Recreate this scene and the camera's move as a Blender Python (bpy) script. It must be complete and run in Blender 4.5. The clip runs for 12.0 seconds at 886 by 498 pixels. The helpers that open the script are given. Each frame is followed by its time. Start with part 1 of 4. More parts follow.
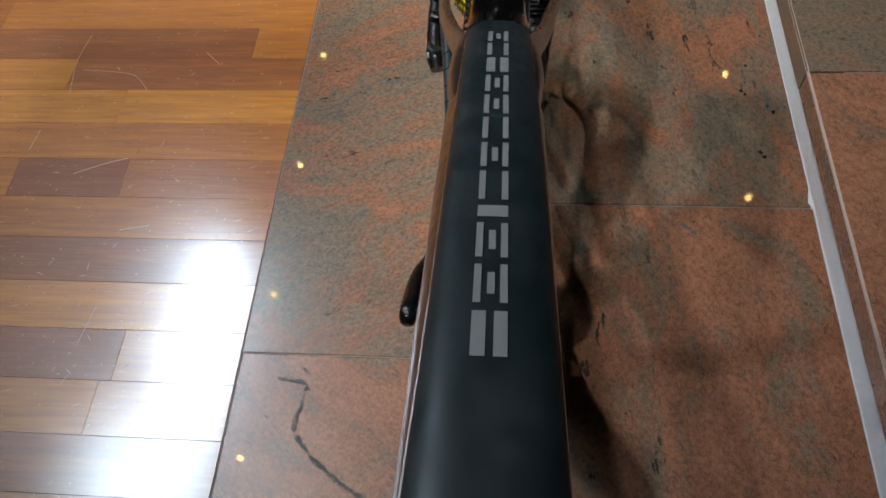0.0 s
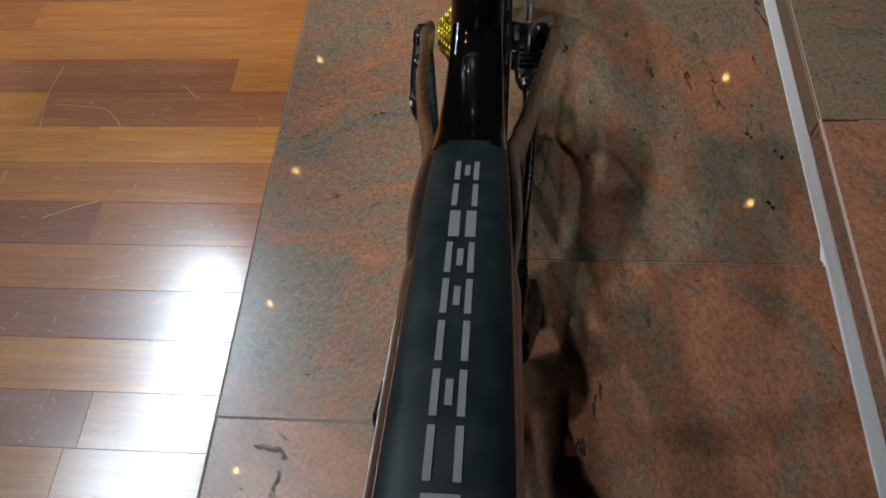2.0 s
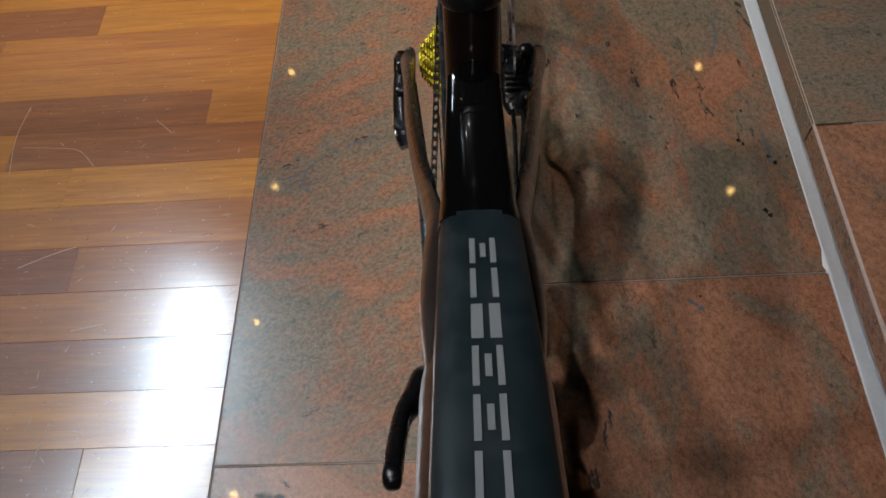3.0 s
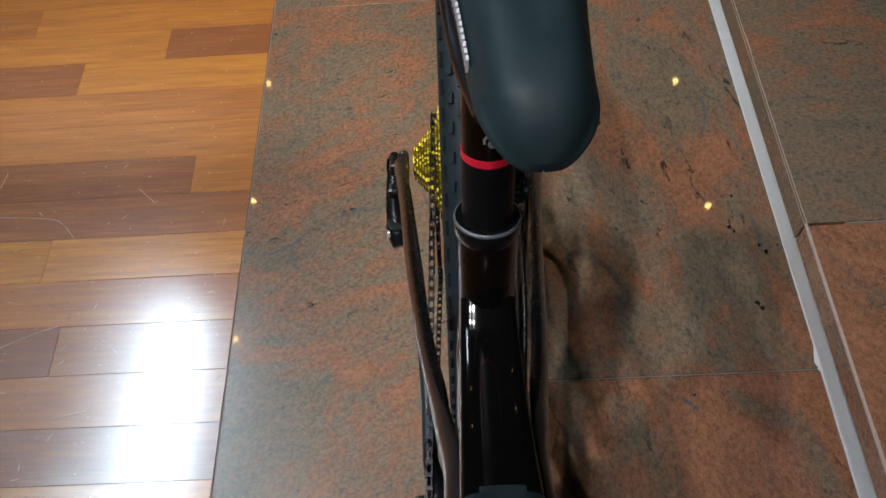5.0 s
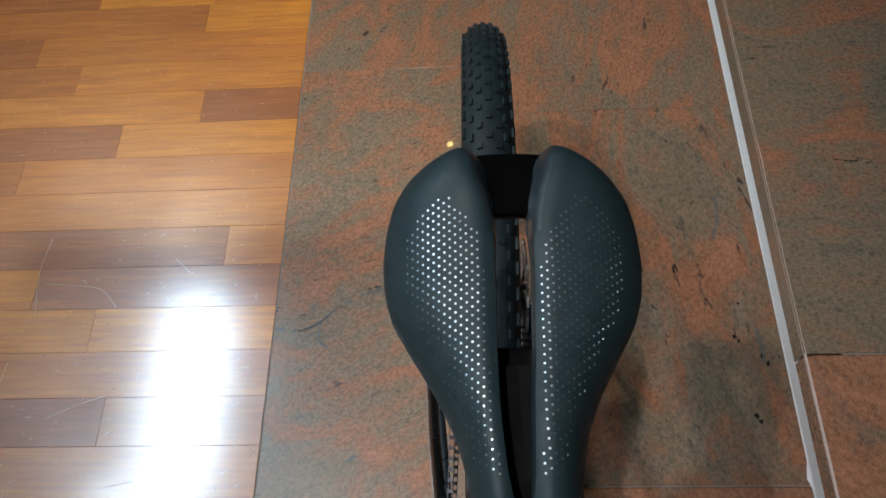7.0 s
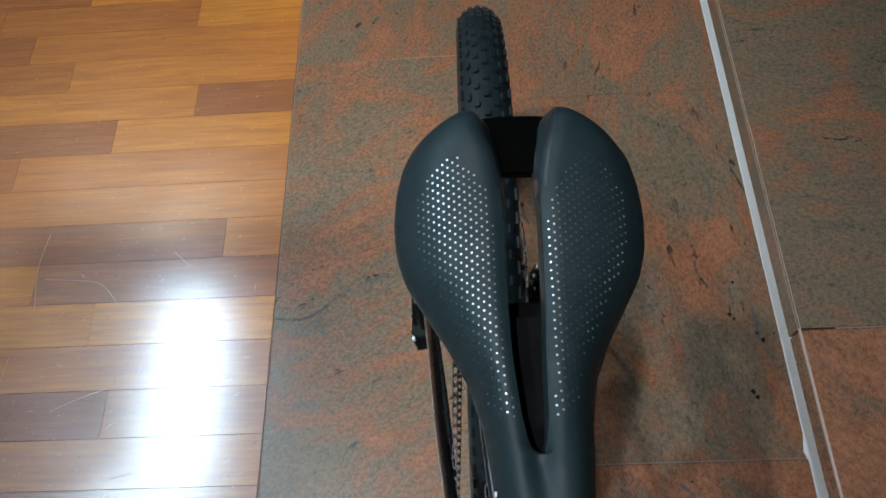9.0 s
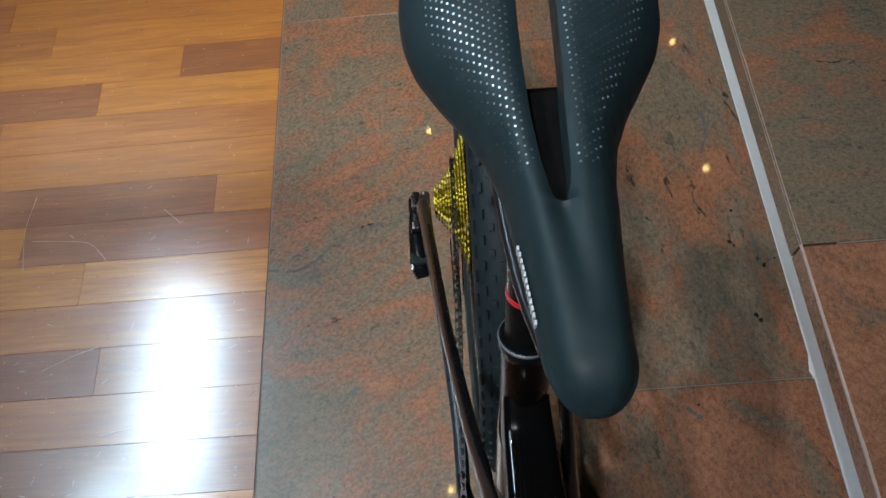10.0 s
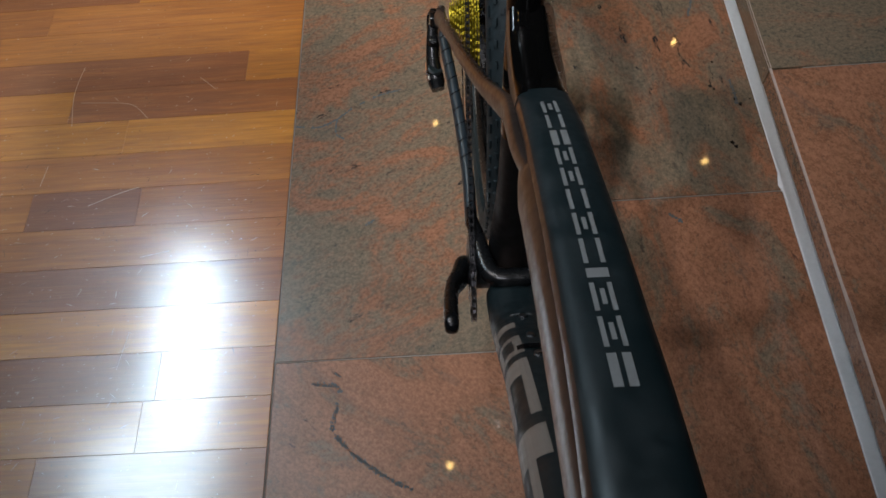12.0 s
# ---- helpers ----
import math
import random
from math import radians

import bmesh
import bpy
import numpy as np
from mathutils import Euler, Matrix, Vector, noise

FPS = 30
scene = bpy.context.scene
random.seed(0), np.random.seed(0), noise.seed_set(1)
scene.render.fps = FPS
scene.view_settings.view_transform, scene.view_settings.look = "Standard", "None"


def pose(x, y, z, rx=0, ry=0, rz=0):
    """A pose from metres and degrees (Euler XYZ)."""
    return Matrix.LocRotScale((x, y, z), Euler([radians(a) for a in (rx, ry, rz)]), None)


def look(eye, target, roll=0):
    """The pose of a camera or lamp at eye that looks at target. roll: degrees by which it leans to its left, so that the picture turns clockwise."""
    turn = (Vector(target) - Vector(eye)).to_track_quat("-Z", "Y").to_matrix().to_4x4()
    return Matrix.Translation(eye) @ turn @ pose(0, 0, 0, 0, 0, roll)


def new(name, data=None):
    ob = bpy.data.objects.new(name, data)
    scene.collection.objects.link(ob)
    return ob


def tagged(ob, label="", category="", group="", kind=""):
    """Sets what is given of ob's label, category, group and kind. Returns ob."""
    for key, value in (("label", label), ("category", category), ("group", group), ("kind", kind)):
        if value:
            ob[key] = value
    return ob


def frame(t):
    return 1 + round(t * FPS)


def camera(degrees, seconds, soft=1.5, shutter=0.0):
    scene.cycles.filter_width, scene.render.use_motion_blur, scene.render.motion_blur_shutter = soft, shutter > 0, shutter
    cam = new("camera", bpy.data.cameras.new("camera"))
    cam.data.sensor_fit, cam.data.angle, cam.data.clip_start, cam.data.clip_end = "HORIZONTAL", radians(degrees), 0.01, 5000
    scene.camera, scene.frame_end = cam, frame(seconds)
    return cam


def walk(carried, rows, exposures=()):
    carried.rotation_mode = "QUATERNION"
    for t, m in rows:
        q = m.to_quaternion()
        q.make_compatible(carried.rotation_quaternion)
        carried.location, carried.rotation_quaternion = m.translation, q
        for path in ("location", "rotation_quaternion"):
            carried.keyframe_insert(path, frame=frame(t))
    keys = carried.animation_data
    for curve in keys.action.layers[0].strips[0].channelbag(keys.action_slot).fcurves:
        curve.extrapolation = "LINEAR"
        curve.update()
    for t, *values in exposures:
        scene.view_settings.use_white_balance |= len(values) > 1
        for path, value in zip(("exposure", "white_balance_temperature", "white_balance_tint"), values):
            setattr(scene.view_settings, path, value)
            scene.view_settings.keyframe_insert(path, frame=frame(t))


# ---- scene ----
cam = camera(62.7, 12.0, soft=1.6)
PATH = [
    (0, (0.01, -0.06, 1.105), (-0.168, 0.956, -0.609), -7.3),
    (0.5, (0.017, -0.028, 1.103), (-0.174, 0.977, -0.616), -7.9),
    (1, (0.021, 0.0, 1.1), (-0.174, 1.004, -0.619), -8.0),
    (1.5, (0.026, 0.029, 1.09), (-0.162, 1.033, -0.63), -8.0),
    (2, (0.023, 0.061, 1.086), (-0.156, 1.068, -0.632), -7.7),
    (2.5, (0.014, 0.086, 1.08), (-0.146, 1.096, -0.639), -8.7),
    (4.5, (-0.009, 0.208, 1.111), (-0.074, 1.217, -0.614), -7.0),
    (5, (-0.011, 0.241, 1.143), (-0.082, 1.248, -0.584), -6.4),
    (5.5, (-0.012, 0.281, 1.182), (-0.101, 1.283, -0.546), -6.4),
    (6, (-0.014, 0.334, 1.234), (-0.121, 1.275, -0.528), -7.1),
    (6.5, (-0.011, 0.384, 1.282), (-0.13, 1.307, -0.488), -7.8),
    (7, (-0.005, 0.418, 1.32), (-0.128, 1.32, -0.461), -8.4),
    (9, (-0.014, 0.394, 1.323), (-0.117, 1.289, -0.462), -8.5),
    (9.5, (-0.018, 0.354, 1.299), (-0.111, 1.252, -0.485), -8.7),
    (10, (-0.033, 0.301, 1.258), (-0.107, 1.204, -0.525), -8.7),
    (10.5, (-0.045, 0.235, 1.243), (-0.109, 1.141, -0.539), -8.2),
    (11, (-0.045, 0.136, 1.244), (-0.107, 1.047, -0.536), -7.7),
    (11.5, (-0.054, 0.028, 1.221), (-0.124, 0.944, -0.555), -7.5),
    (12, (-0.066, -0.076, 1.222), (-0.141, 0.892, -0.527), -7.2),
]
walk(cam, [(t, look(eye, target, roll)) for t, eye, target, roll in PATH],
     exposures=((0, -0.24, 6460, 13), (2.5, -0.50, 6520, 13), (4.5, -0.40, 6440, 12), (7.0, -0.40, 6320, 10), (9.0, -0.45, 6060, 6), (11.0, -0.50, 6040, 6), (11.5, -0.57, 6300, 10), (12, -0.60, 6420, 12)))

# ---- world, lights ----
world = bpy.data.worlds.new("world")
scene.world = world
world.use_nodes = True
world.node_tree.nodes["Background"].inputs[0].default_value = (0.8, 0.9, 1.0, 1)
world.node_tree.nodes["Background"].inputs[1].default_value = 0.02

CEIL = 4.3          # ceiling height above the lower floor
STEP1, STEP2 = 0.145, 0.264
EDGE = -0.428       # parquet edge
NOSE1, NOSE2 = 0.013, 0.455


# ---- materials ----
class Mat:
    """A node material with short-hand for the usual nodes."""

    def __init__(self, name, rough=0.5, metal=0.0, color=(0.5, 0.5, 0.5), coat=0.0, coat_rough=0.05, spec=0.5):
        self.m = bpy.data.materials.new(name)
        self.m.use_nodes = True
        self.t = self.m.node_tree
        self.b = self.t.nodes["Principled BSDF"]
        self.set("Base Color", (*color, 1))
        self.set("Roughness", rough)
        self.set("Metallic", metal)
        self.set("Coat Weight", coat)
        self.set("Coat Roughness", coat_rough)
        self.set("Specular IOR Level", spec)

    def set(self, key, value):
        self.b.inputs[key].default_value = value

    def n(self, kind, **inputs):
        node = self.t.nodes.new(kind)
        for key, value in inputs.items():
            key = key.replace("_", " ")
            if hasattr(value, "is_output"):
                self.t.links.new(value, node.inputs[key])
            else:
                node.inputs[key].default_value = value
        return node

    def link(self, out, key):
        self.t.links.new(out, self.b.inputs[key])

    def coords(self, scale=(1, 1, 1), turn=0.0, shift=False):
        src = self.n("ShaderNodeTexCoord").outputs["Object"]
        mp = self.n("ShaderNodeMapping", Scale=scale, Rotation=(0, 0, turn))
        self.t.links.new(src, mp.inputs["Vector"])
        if shift:
            info = self.n("ShaderNodeObjectInfo")
            mul = self.n("ShaderNodeMath")
            mul.operation = "MULTIPLY"
            self.t.links.new(info.outputs["Random"], mul.inputs[0])
            mul.inputs[1].default_value = 37.0
            comb = self.n("ShaderNodeCombineXYZ", X=mul.outputs[0], Y=mul.outputs[0], Z=mul.outputs[0])
            self.t.links.new(comb.outputs[0], mp.inputs["Location"])
        return mp.outputs[0]

    def noise(self, vec, scale, detail=4.0, rough=0.6, distort=0.0):
        return self.n("ShaderNodeTexNoise", Vector=vec, Scale=scale, Detail=detail, Roughness=rough, Distortion=distort).outputs["Fac"]

    def ramp(self, fac, stops):
        node = self.n("ShaderNodeValToRGB", Fac=fac)
        el = node.color_ramp.elements
        while len(el) < len(stops):
            el.new(0.5)
        for e, (pos, col) in zip(el, stops):
            e.position = pos
            e.color = (*col, 1) if len(col) == 3 else col
        return node.outputs["Color"]

    def grey(self, fac, a, b, lo=0.0, hi=1.0):
        node = self.n("ShaderNodeMapRange", Value=fac)
        for key, v in zip(("From Min", "From Max", "To Min", "To Max"), (a, b, lo, hi)):
            node.inputs[key].default_value = v
        return node.outputs["Result"]

    def mix(self, fac, a, b, mode="MIX"):
        node = self.t.nodes.new("ShaderNodeMix")
        node.data_type = "RGBA"
        node.blend_type = mode
        for sock, value in ((node.inputs[0], fac), (node.inputs[6], a), (node.inputs[7], b)):
            if hasattr(value, "is_output"):
                self.t.links.new(value, sock)
            else:
                sock.default_value = value if not isinstance(value, tuple) or len(value) == 4 else (*value, 1)
        return node.outputs[2]

    def bump(self, height, strength=0.2, distance=0.001):
        node = self.n("ShaderNodeBump", Height=height, Strength=strength, Distance=distance)
        self.link(node.outputs[0], "Normal")
        return self


def granite(name):
    """Polished red granite: orange clouds in olive grey, dark mica lenses, fine crystals. The object colour sets how orange a slab is (red) and which way its grain runs (green)."""
    m = Mat(name, rough=0.1, spec=0.5)
    own = m.n("ShaderNodeSeparateColor", Color=m.n("ShaderNodeObjectInfo").outputs["Color"])
    bias, way = own.outputs[0], own.outputs[1]
    turn = m.n("ShaderNodeMapping")
    m.t.links.new(m.n("ShaderNodeTexCoord").outputs["Object"], turn.inputs["Vector"])
    m.t.links.new(m.n("ShaderNodeCombineXYZ", Z=m.grey(way, 0, 1, 0, -math.pi)).outputs[0], turn.inputs["Rotation"])
    own_place = m.n("ShaderNodeMath")
    own_place.operation = "MULTIPLY"
    m.t.links.new(m.n("ShaderNodeObjectInfo").outputs["Random"], own_place.inputs[0])
    own_place.inputs[1].default_value = 37.0
    place = m.n("ShaderNodeCombineXYZ", X=own_place.outputs[0], Y=own_place.outputs[0], Z=own_place.outputs[0]).outputs[0]

    def along(stretch):
        """Coordinates drawn out along the slab's grain."""
        node = m.n("ShaderNodeMapping", Scale=(stretch, 1, 1), Location=place)
        m.t.links.new(turn.outputs[0], node.inputs["Vector"])
        return node.outputs[0]

    def times(a, b):
        node = m.n("ShaderNodeMath")
        node.operation = "MULTIPLY"
        m.t.links.new(a, node.inputs[0])
        m.t.links.new(b, node.inputs[1])
        return node.outputs[0]

    v, vf, vm = along(0.5), along(0.8), along(0.34)
    cloud = m.noise(v, 9.0, 7, 0.62, 1.3)
    mid = m.noise(vf, 42.0, 5, 0.7, 0.8)
    soft = m.n("ShaderNodeMath")
    soft.operation = "MULTIPLY_ADD"
    m.t.links.new(mid, soft.inputs[0])
    soft.inputs[1].default_value = 0.36
    m.t.links.new(cloud, soft.inputs[2])
    add = m.n("ShaderNodeMath")
    add.operation = "ADD"
    m.t.links.new(soft.outputs[0], add.inputs[0])
    m.t.links.new(m.grey(bias, 0, 1, -0.16, 0.16), add.inputs[1])
    base = m.ramp(m.grey(add.outputs[0], 0.45, 0.91), [(0.08, (0.104, 0.092, 0.062)), (0.36, (0.140, 0.108, 0.070)), (0.52, (0.170, 0.098, 0.058)), (0.68, (0.232, 0.092, 0.042)), (0.95, (0.28, 0.112, 0.055))])
    crystal = m.noise(vf, 170.0, 5, 0.85)
    grain = m.noise(vf, 95.0, 5, 0.8, 0.4)
    base = m.mix(m.grey(crystal, 0.40, 0.60, 0.0, 1.0), m.mix(0.42, base, (0.034, 0.031, 0.027)), m.mix(0.22, base, (0.36, 0.25, 0.17)))
    base = m.mix(times(m.grey(grain, 0.57, 0.63, 0.0, 0.55), m.grey(cloud, 0.66, 0.38, 0.35, 1.0)), base, (0.030, 0.030, 0.027))
    mica = m.noise(vm, 46.0, 5, 0.7, 0.3)
    zone = m.noise(v, 6.0, 4, 0.6, 0.5)
    base = m.mix(times(m.grey(mica, 0.62, 0.66, 0.0, 0.9), m.grey(zone, 0.48, 0.60)), base, (0.022, 0.021, 0.020))
    smoky = m.noise(vm, 15.0, 6, 0.75, 0.6)
    base = m.mix(m.grey(smoky, 0.56, 0.70, 0.0, 0.42), base, (0.060, 0.064, 0.058))
    m.link(base, "Base Color")
    m.link(m.grey(m.noise(vf, 8.0, 5, 0.7), 0.3, 0.75, 0.02, 0.05), "Roughness")
    m.set("Coat Weight", 0.9)
    m.set("Coat Roughness", 0.27)
    m.set("Coat IOR", 1.72)
    return m.bump(crystal, 0.01, 0.0003).m


def parquet():
    """Varnished reddish hardwood with grain, scratches and dull patches; the object colour's red is a board's tone."""
    m = Mat("parquet_wood", rough=0.45, spec=0.5, coat=1.0)
    own = m.n("ShaderNodeSeparateColor", Color=m.n("ShaderNodeObjectInfo").outputs["Color"])
    isl = m.n("ShaderNodeNewGeometry").outputs["Random Per Island"]
    tone = m.n("ShaderNodeMath")
    tone.operation = "MULTIPLY_ADD"
    m.t.links.new(own.outputs[1], tone.inputs[0])
    m.t.links.new(isl, tone.inputs[1])
    m.t.links.new(own.outputs[0], tone.inputs[2])
    frac = m.n("ShaderNodeMath")
    frac.operation = "FRACT"
    m.t.links.new(tone.outputs[0], frac.inputs[0])
    col = m.ramp(frac.outputs[0], [(0.0, (0.20, 0.058, 0.018)), (0.3, (0.30, 0.094, 0.015)), (0.6, (0.42, 0.145, 0.013)), (0.85, (0.53, 0.205, 0.016)), (1.0, (0.34, 0.110, 0.014))])
    v = m.coords((3.5, 60, 1), shift=True)
    grain = m.noise(v, 2.2, 6, 0.65, 0.6)
    fine = m.noise(m.coords((9, 420, 1), shift=True), 1.5, 4, 0.6)
    broad = m.noise(m.coords((1.3, 22, 1), shift=True), 2.0, 4, 0.6, 0.8)
    col = m.mix(m.grey(broad, 0.38, 0.72, 0.0, 0.6), col, m.mix(0.6, col, (0.10, 0.030, 0.012)))
    col = m.mix(m.grey(broad, 0.45, 0.25, 0.0, 0.35), col, (0.46, 0.19, 0.03))
    col = m.mix(m.grey(grain, 0.35, 0.75), col, m.mix(0.6, col, (0.12, 0.035, 0.014)))
    col = m.mix(m.grey(fine, 0.5, 0.75, 0.0, 0.3), col, (0.5, 0.25, 0.09))
    w = m.coords((1, 1, 1))
    scuff = m.noise(m.coords((40, 500, 1), 0.35), 1.0, 3, 0.7, 0.3)
    scuff2 = m.noise(m.coords((300, 55, 1), 0.2), 1.0, 3, 0.7, 0.3)
    speck = m.noise(w, 95.0, 2, 0.6)
    worn = m.noise(w, 3.0, 3, 0.6)
    most = m.n("ShaderNodeMath")
    most.operation = "MAXIMUM"
    m.t.links.new(m.grey(scuff, 0.68, 0.74), most.inputs[0])
    m.t.links.new(m.grey(scuff2, 0.70, 0.76), most.inputs[1])
    both = m.n("ShaderNodeMath")
    both.operation = "MULTIPLY"
    m.t.links.new(most.outputs[0], both.inputs[0])
    m.t.links.new(m.grey(worn, 0.40, 0.60, 0.05, 0.6), both.inputs[1])
    col = m.mix(both.outputs[0], col, (0.42, 0.30, 0.22))
    col = m.mix(m.grey(speck, 0.72, 0.75, 0.0, 0.8), col, (0.55, 0.45, 0.36))
    col = m.mix(m.grey(speck, 0.27, 0.24, 0.0, 0.8), col, (0.03, 0.015, 0.01))
    m.link(col, "Base Color")
    streak = m.noise(m.coords((6, 70, 1), 0.25), 3.0, 5, 0.75, 0.5)
    blotch = m.noise(w, 5.0, 5, 0.65)
    r = m.n("ShaderNodeMath")
    r.operation = "MULTIPLY_ADD"
    m.t.links.new(streak, r.inputs[0])
    r.inputs[1].default_value = 0.20
    m.t.links.new(m.grey(blotch, 0.3, 0.75, 0.05, 0.13), r.inputs[2])
    m.link(r.outputs[0], "Coat Roughness")
    m.set("Roughness", 0.40)
    m.set("Coat IOR", 2.0)
    hair = m.noise(m.coords((30, 420, 1), 0.5), 2.0, 3, 0.7, 0.4)
    hair2 = m.noise(m.coords((380, 26, 1), 0.3), 2.0, 3, 0.7, 0.4)
    cross = m.n("ShaderNodeMath")
    cross.operation = "MAXIMUM"
    m.t.links.new(m.grey(hair, 0.60, 0.70), cross.inputs[0])
    m.t.links.new(m.grey(hair2, 0.61, 0.71), cross.inputs[1])
    h = m.mix(0.35, grain, streak)
    h = m.mix(0.45, h, cross.outputs[0])
    h = m.mix(0.5, h, both.outputs[0])
    return m.bump(h, 0.22, 0.0006).m


def simple(name, color, rough, metal=0.0, coat=0.0, noise_scale=60.0, var=0.12, bump=0.0, coat_rough=0.04, spec=0.5):
    m = Mat(name, rough, metal, color, coat, coat_rough, spec)
    v = m.coords()
    f = m.noise(v, noise_scale, 5, 0.65)
    g = m.noise(v, noise_scale * 0.13, 3, 0.6)
    dark = tuple(c * (1 - 2.2 * var) for c in color)
    light = tuple(min(1, c * (1 + 1.5 * var)) for c in color)
    col = m.mix(f, dark, light)
    col = m.mix(m.grey(g, 0.35, 0.7, 0, 0.5), col, color)
    m.link(col, "Base Color")
    m.link(m.grey(g, 0.3, 0.7, rough * 0.8, min(1, rough * 1.25)), "Roughness")
    if bump:
        m.bump(f, bump, 0.0005)
    return m.m


def glow(name, color, strength):
    m = bpy.data.materials.new(name)
    m.use_nodes = True
    b = m.node_tree.nodes["Principled BSDF"]
    b.inputs["Base Color"].default_value = (0.8, 0.8, 0.8, 1)
    b.inputs["Emission Color"].default_value = (*color, 1)
    b.inputs["Emission Strength"].default_value = strength
    return m


GRANITE = granite("red_granite")
PARQUET = parquet()
GROUT = simple("white_mortar", (0.58, 0.605, 0.62), 0.7, bump=0.4, noise_scale=140, var=0.08)
JOINT = simple("tile_joint", (0.15, 0.13, 0.11), 0.8, var=0.1)
JOINT_PALE = simple("pale_joint", (0.21, 0.19, 0.17), 0.8, var=0.1)
CHIPPED = simple("chipped_edge", (0.34, 0.26, 0.22), 0.5, noise_scale=200, var=0.2)
SUBFLOOR = simple("subfloor", (0.05, 0.035, 0.025), 0.9)
PAINT = simple("wall_paint", (0.045, 0.055, 0.062), 0.75, noise_scale=300, var=0.02, bump=0.1)
MATTE = simple("matte_black_paint", (0.0030, 0.0088, 0.0108), 0.48, spec=0.62, noise_scale=400, var=0.1)
GLOSS = simple("gloss_black_carbon", (0.002, 0.002, 0.002), 0.12, coat=0.8, coat_rough=0.03, var=0.1, spec=0.1)
BROWN = simple("bronze_brown_paint", (0.028, 0.0205, 0.0174), 0.38, metal=0.3, coat=0.7, coat_rough=0.22, spec=0.6, noise_scale=900, var=0.2)
MATTE_DARK = simple("dull_black_paint", (0.0030, 0.0032, 0.0036), 0.5, spec=0.15, noise_scale=400, var=0.1)
DULL = simple("dull_black_alloy", (0.0030, 0.0032, 0.0036), 0.85, spec=0.15, noise_scale=300, var=0.12)
DEEP = simple("deep_brown_lacquer", (0.0042, 0.0024, 0.0018), 0.3, coat=0.3, coat_rough=0.06, spec=0.08, noise_scale=900, var=0.2)
RUBBER = simple("tyre_rubber", (0.0072, 0.0138, 0.0165), 0.60, noise_scale=220, var=0.15, bump=0.25, spec=0.3)
COVER = simple("saddle_cover", (0.0114, 0.0232, 0.0266), 0.55, noise_scale=700, var=0.1, bump=0.12, spec=0.26)
# paler, glossier copy of the cover for the highlight on its rear edges
SATIN = simple("satin_highlight", (0.016, 0.024, 0.028), 0.38, noise_scale=700, var=0.1, spec=0.6)
PLASTIC = simple("black_plastic", (0.0035, 0.004, 0.0046), 0.26, noise_scale=300, var=0.12, spec=0.35)
ARMOUR = simple("stay_armour", (0.011, 0.019, 0.025), 0.40, noise_scale=250, var=0.12)
MICA = simple("black_mica", (0.012, 0.011, 0.010), 0.2, noise_scale=400, var=0.2)
VEIN = simple("dark_vein", (0.085, 0.090, 0.090), 0.12, noise_scale=150, var=0.2)
STEEL = simple("brushed_steel", (0.55, 0.55, 0.56), 0.28, metal=1.0, noise_scale=260, var=0.12)
DARKSTEEL = simple("dark_steel", (0.06, 0.06, 0.065), 0.32, metal=0.9, noise_scale=260, var=0.15)
GOLD = simple("gold_sprocket", (0.36, 0.29, 0.026), 0.46, metal=1.0, noise_scale=300, var=0.15)
SILVER = simple("silver_print", (0.155, 0.165, 0.165), 0.45, noise_scale=500, var=0.05)
TAUPE = simple("taupe_print", (0.17, 0.145, 0.125), 0.42, noise_scale=500, var=0.06)
WHITE = simple("white_print", (0.5, 0.52, 0.53), 0.5, noise_scale=500, var=0.03)
REFLECT = simple("silver_dot", (0.42, 0.47, 0.49), 0.34, metal=1.0, noise_scale=900, var=0.04)
RED = simple("red_anodised", (0.55, 0.012, 0.03), 0.3, noise_scale=300, var=0.08)
ORANGE = simple("copper_print", (0.5, 0.17, 0.05), 0.4, var=0.06)
# grey for the collar's top edge where light catches it
COLLAR_LIT = simple("collar_lit_grey", (0.065, 0.075, 0.085), 0.35, var=0.06)
TUBE = glow("luminaire_glow", (0.71, 0.92, 1.05), 62.0)
TUBE_SOFT = glow("diffuser_glow", (0.71, 0.92, 1.05), 20.0)
BULB = glow("halogen_glow", (1.0, 0.58, 0.15), 40.0)


# ---- mesh helpers ----
def empty(name, m=None):
    ob = new(name)
    if m is not None:
        ob.matrix_world = m
    return ob


def part(name, data, material, parent=None, label=""):
    """Links vertices and faces, or a bmesh, as one smooth mesh object under parent."""
    mesh = bpy.data.meshes.new(name)
    if isinstance(data, bmesh.types.BMesh):
        data.to_mesh(mesh)
        data.free()
    else:
        mesh.from_pydata([tuple(map(float, p)) for p in data[0]], [], data[1])
    mesh.materials.append(material)
    mesh.validate()
    mesh.update()
    ob = new(name, mesh)
    if parent is not None:
        ob.parent = parent
    return tagged(ob, label)


def smooth(ob, angle=40):
    me = ob.data
    me.polygons.foreach_set("use_smooth", [True] * len(me.polygons))
    bm = bmesh.new()
    bm.from_mesh(me)
    bmesh.ops.recalc_face_normals(bm, faces=bm.faces)
    for e in bm.edges:
        if len(e.link_faces) == 2 and e.calc_face_angle(0) > radians(angle):
            e.smooth = False
    bm.to_mesh(me)
    bm.free()
    return ob


def join(*datas):
    verts, faces = [], []
    for v, f in datas:
        k = len(verts)
        verts += list(v)
        faces += [tuple(i + k for i in face) for face in f]
    return verts, faces


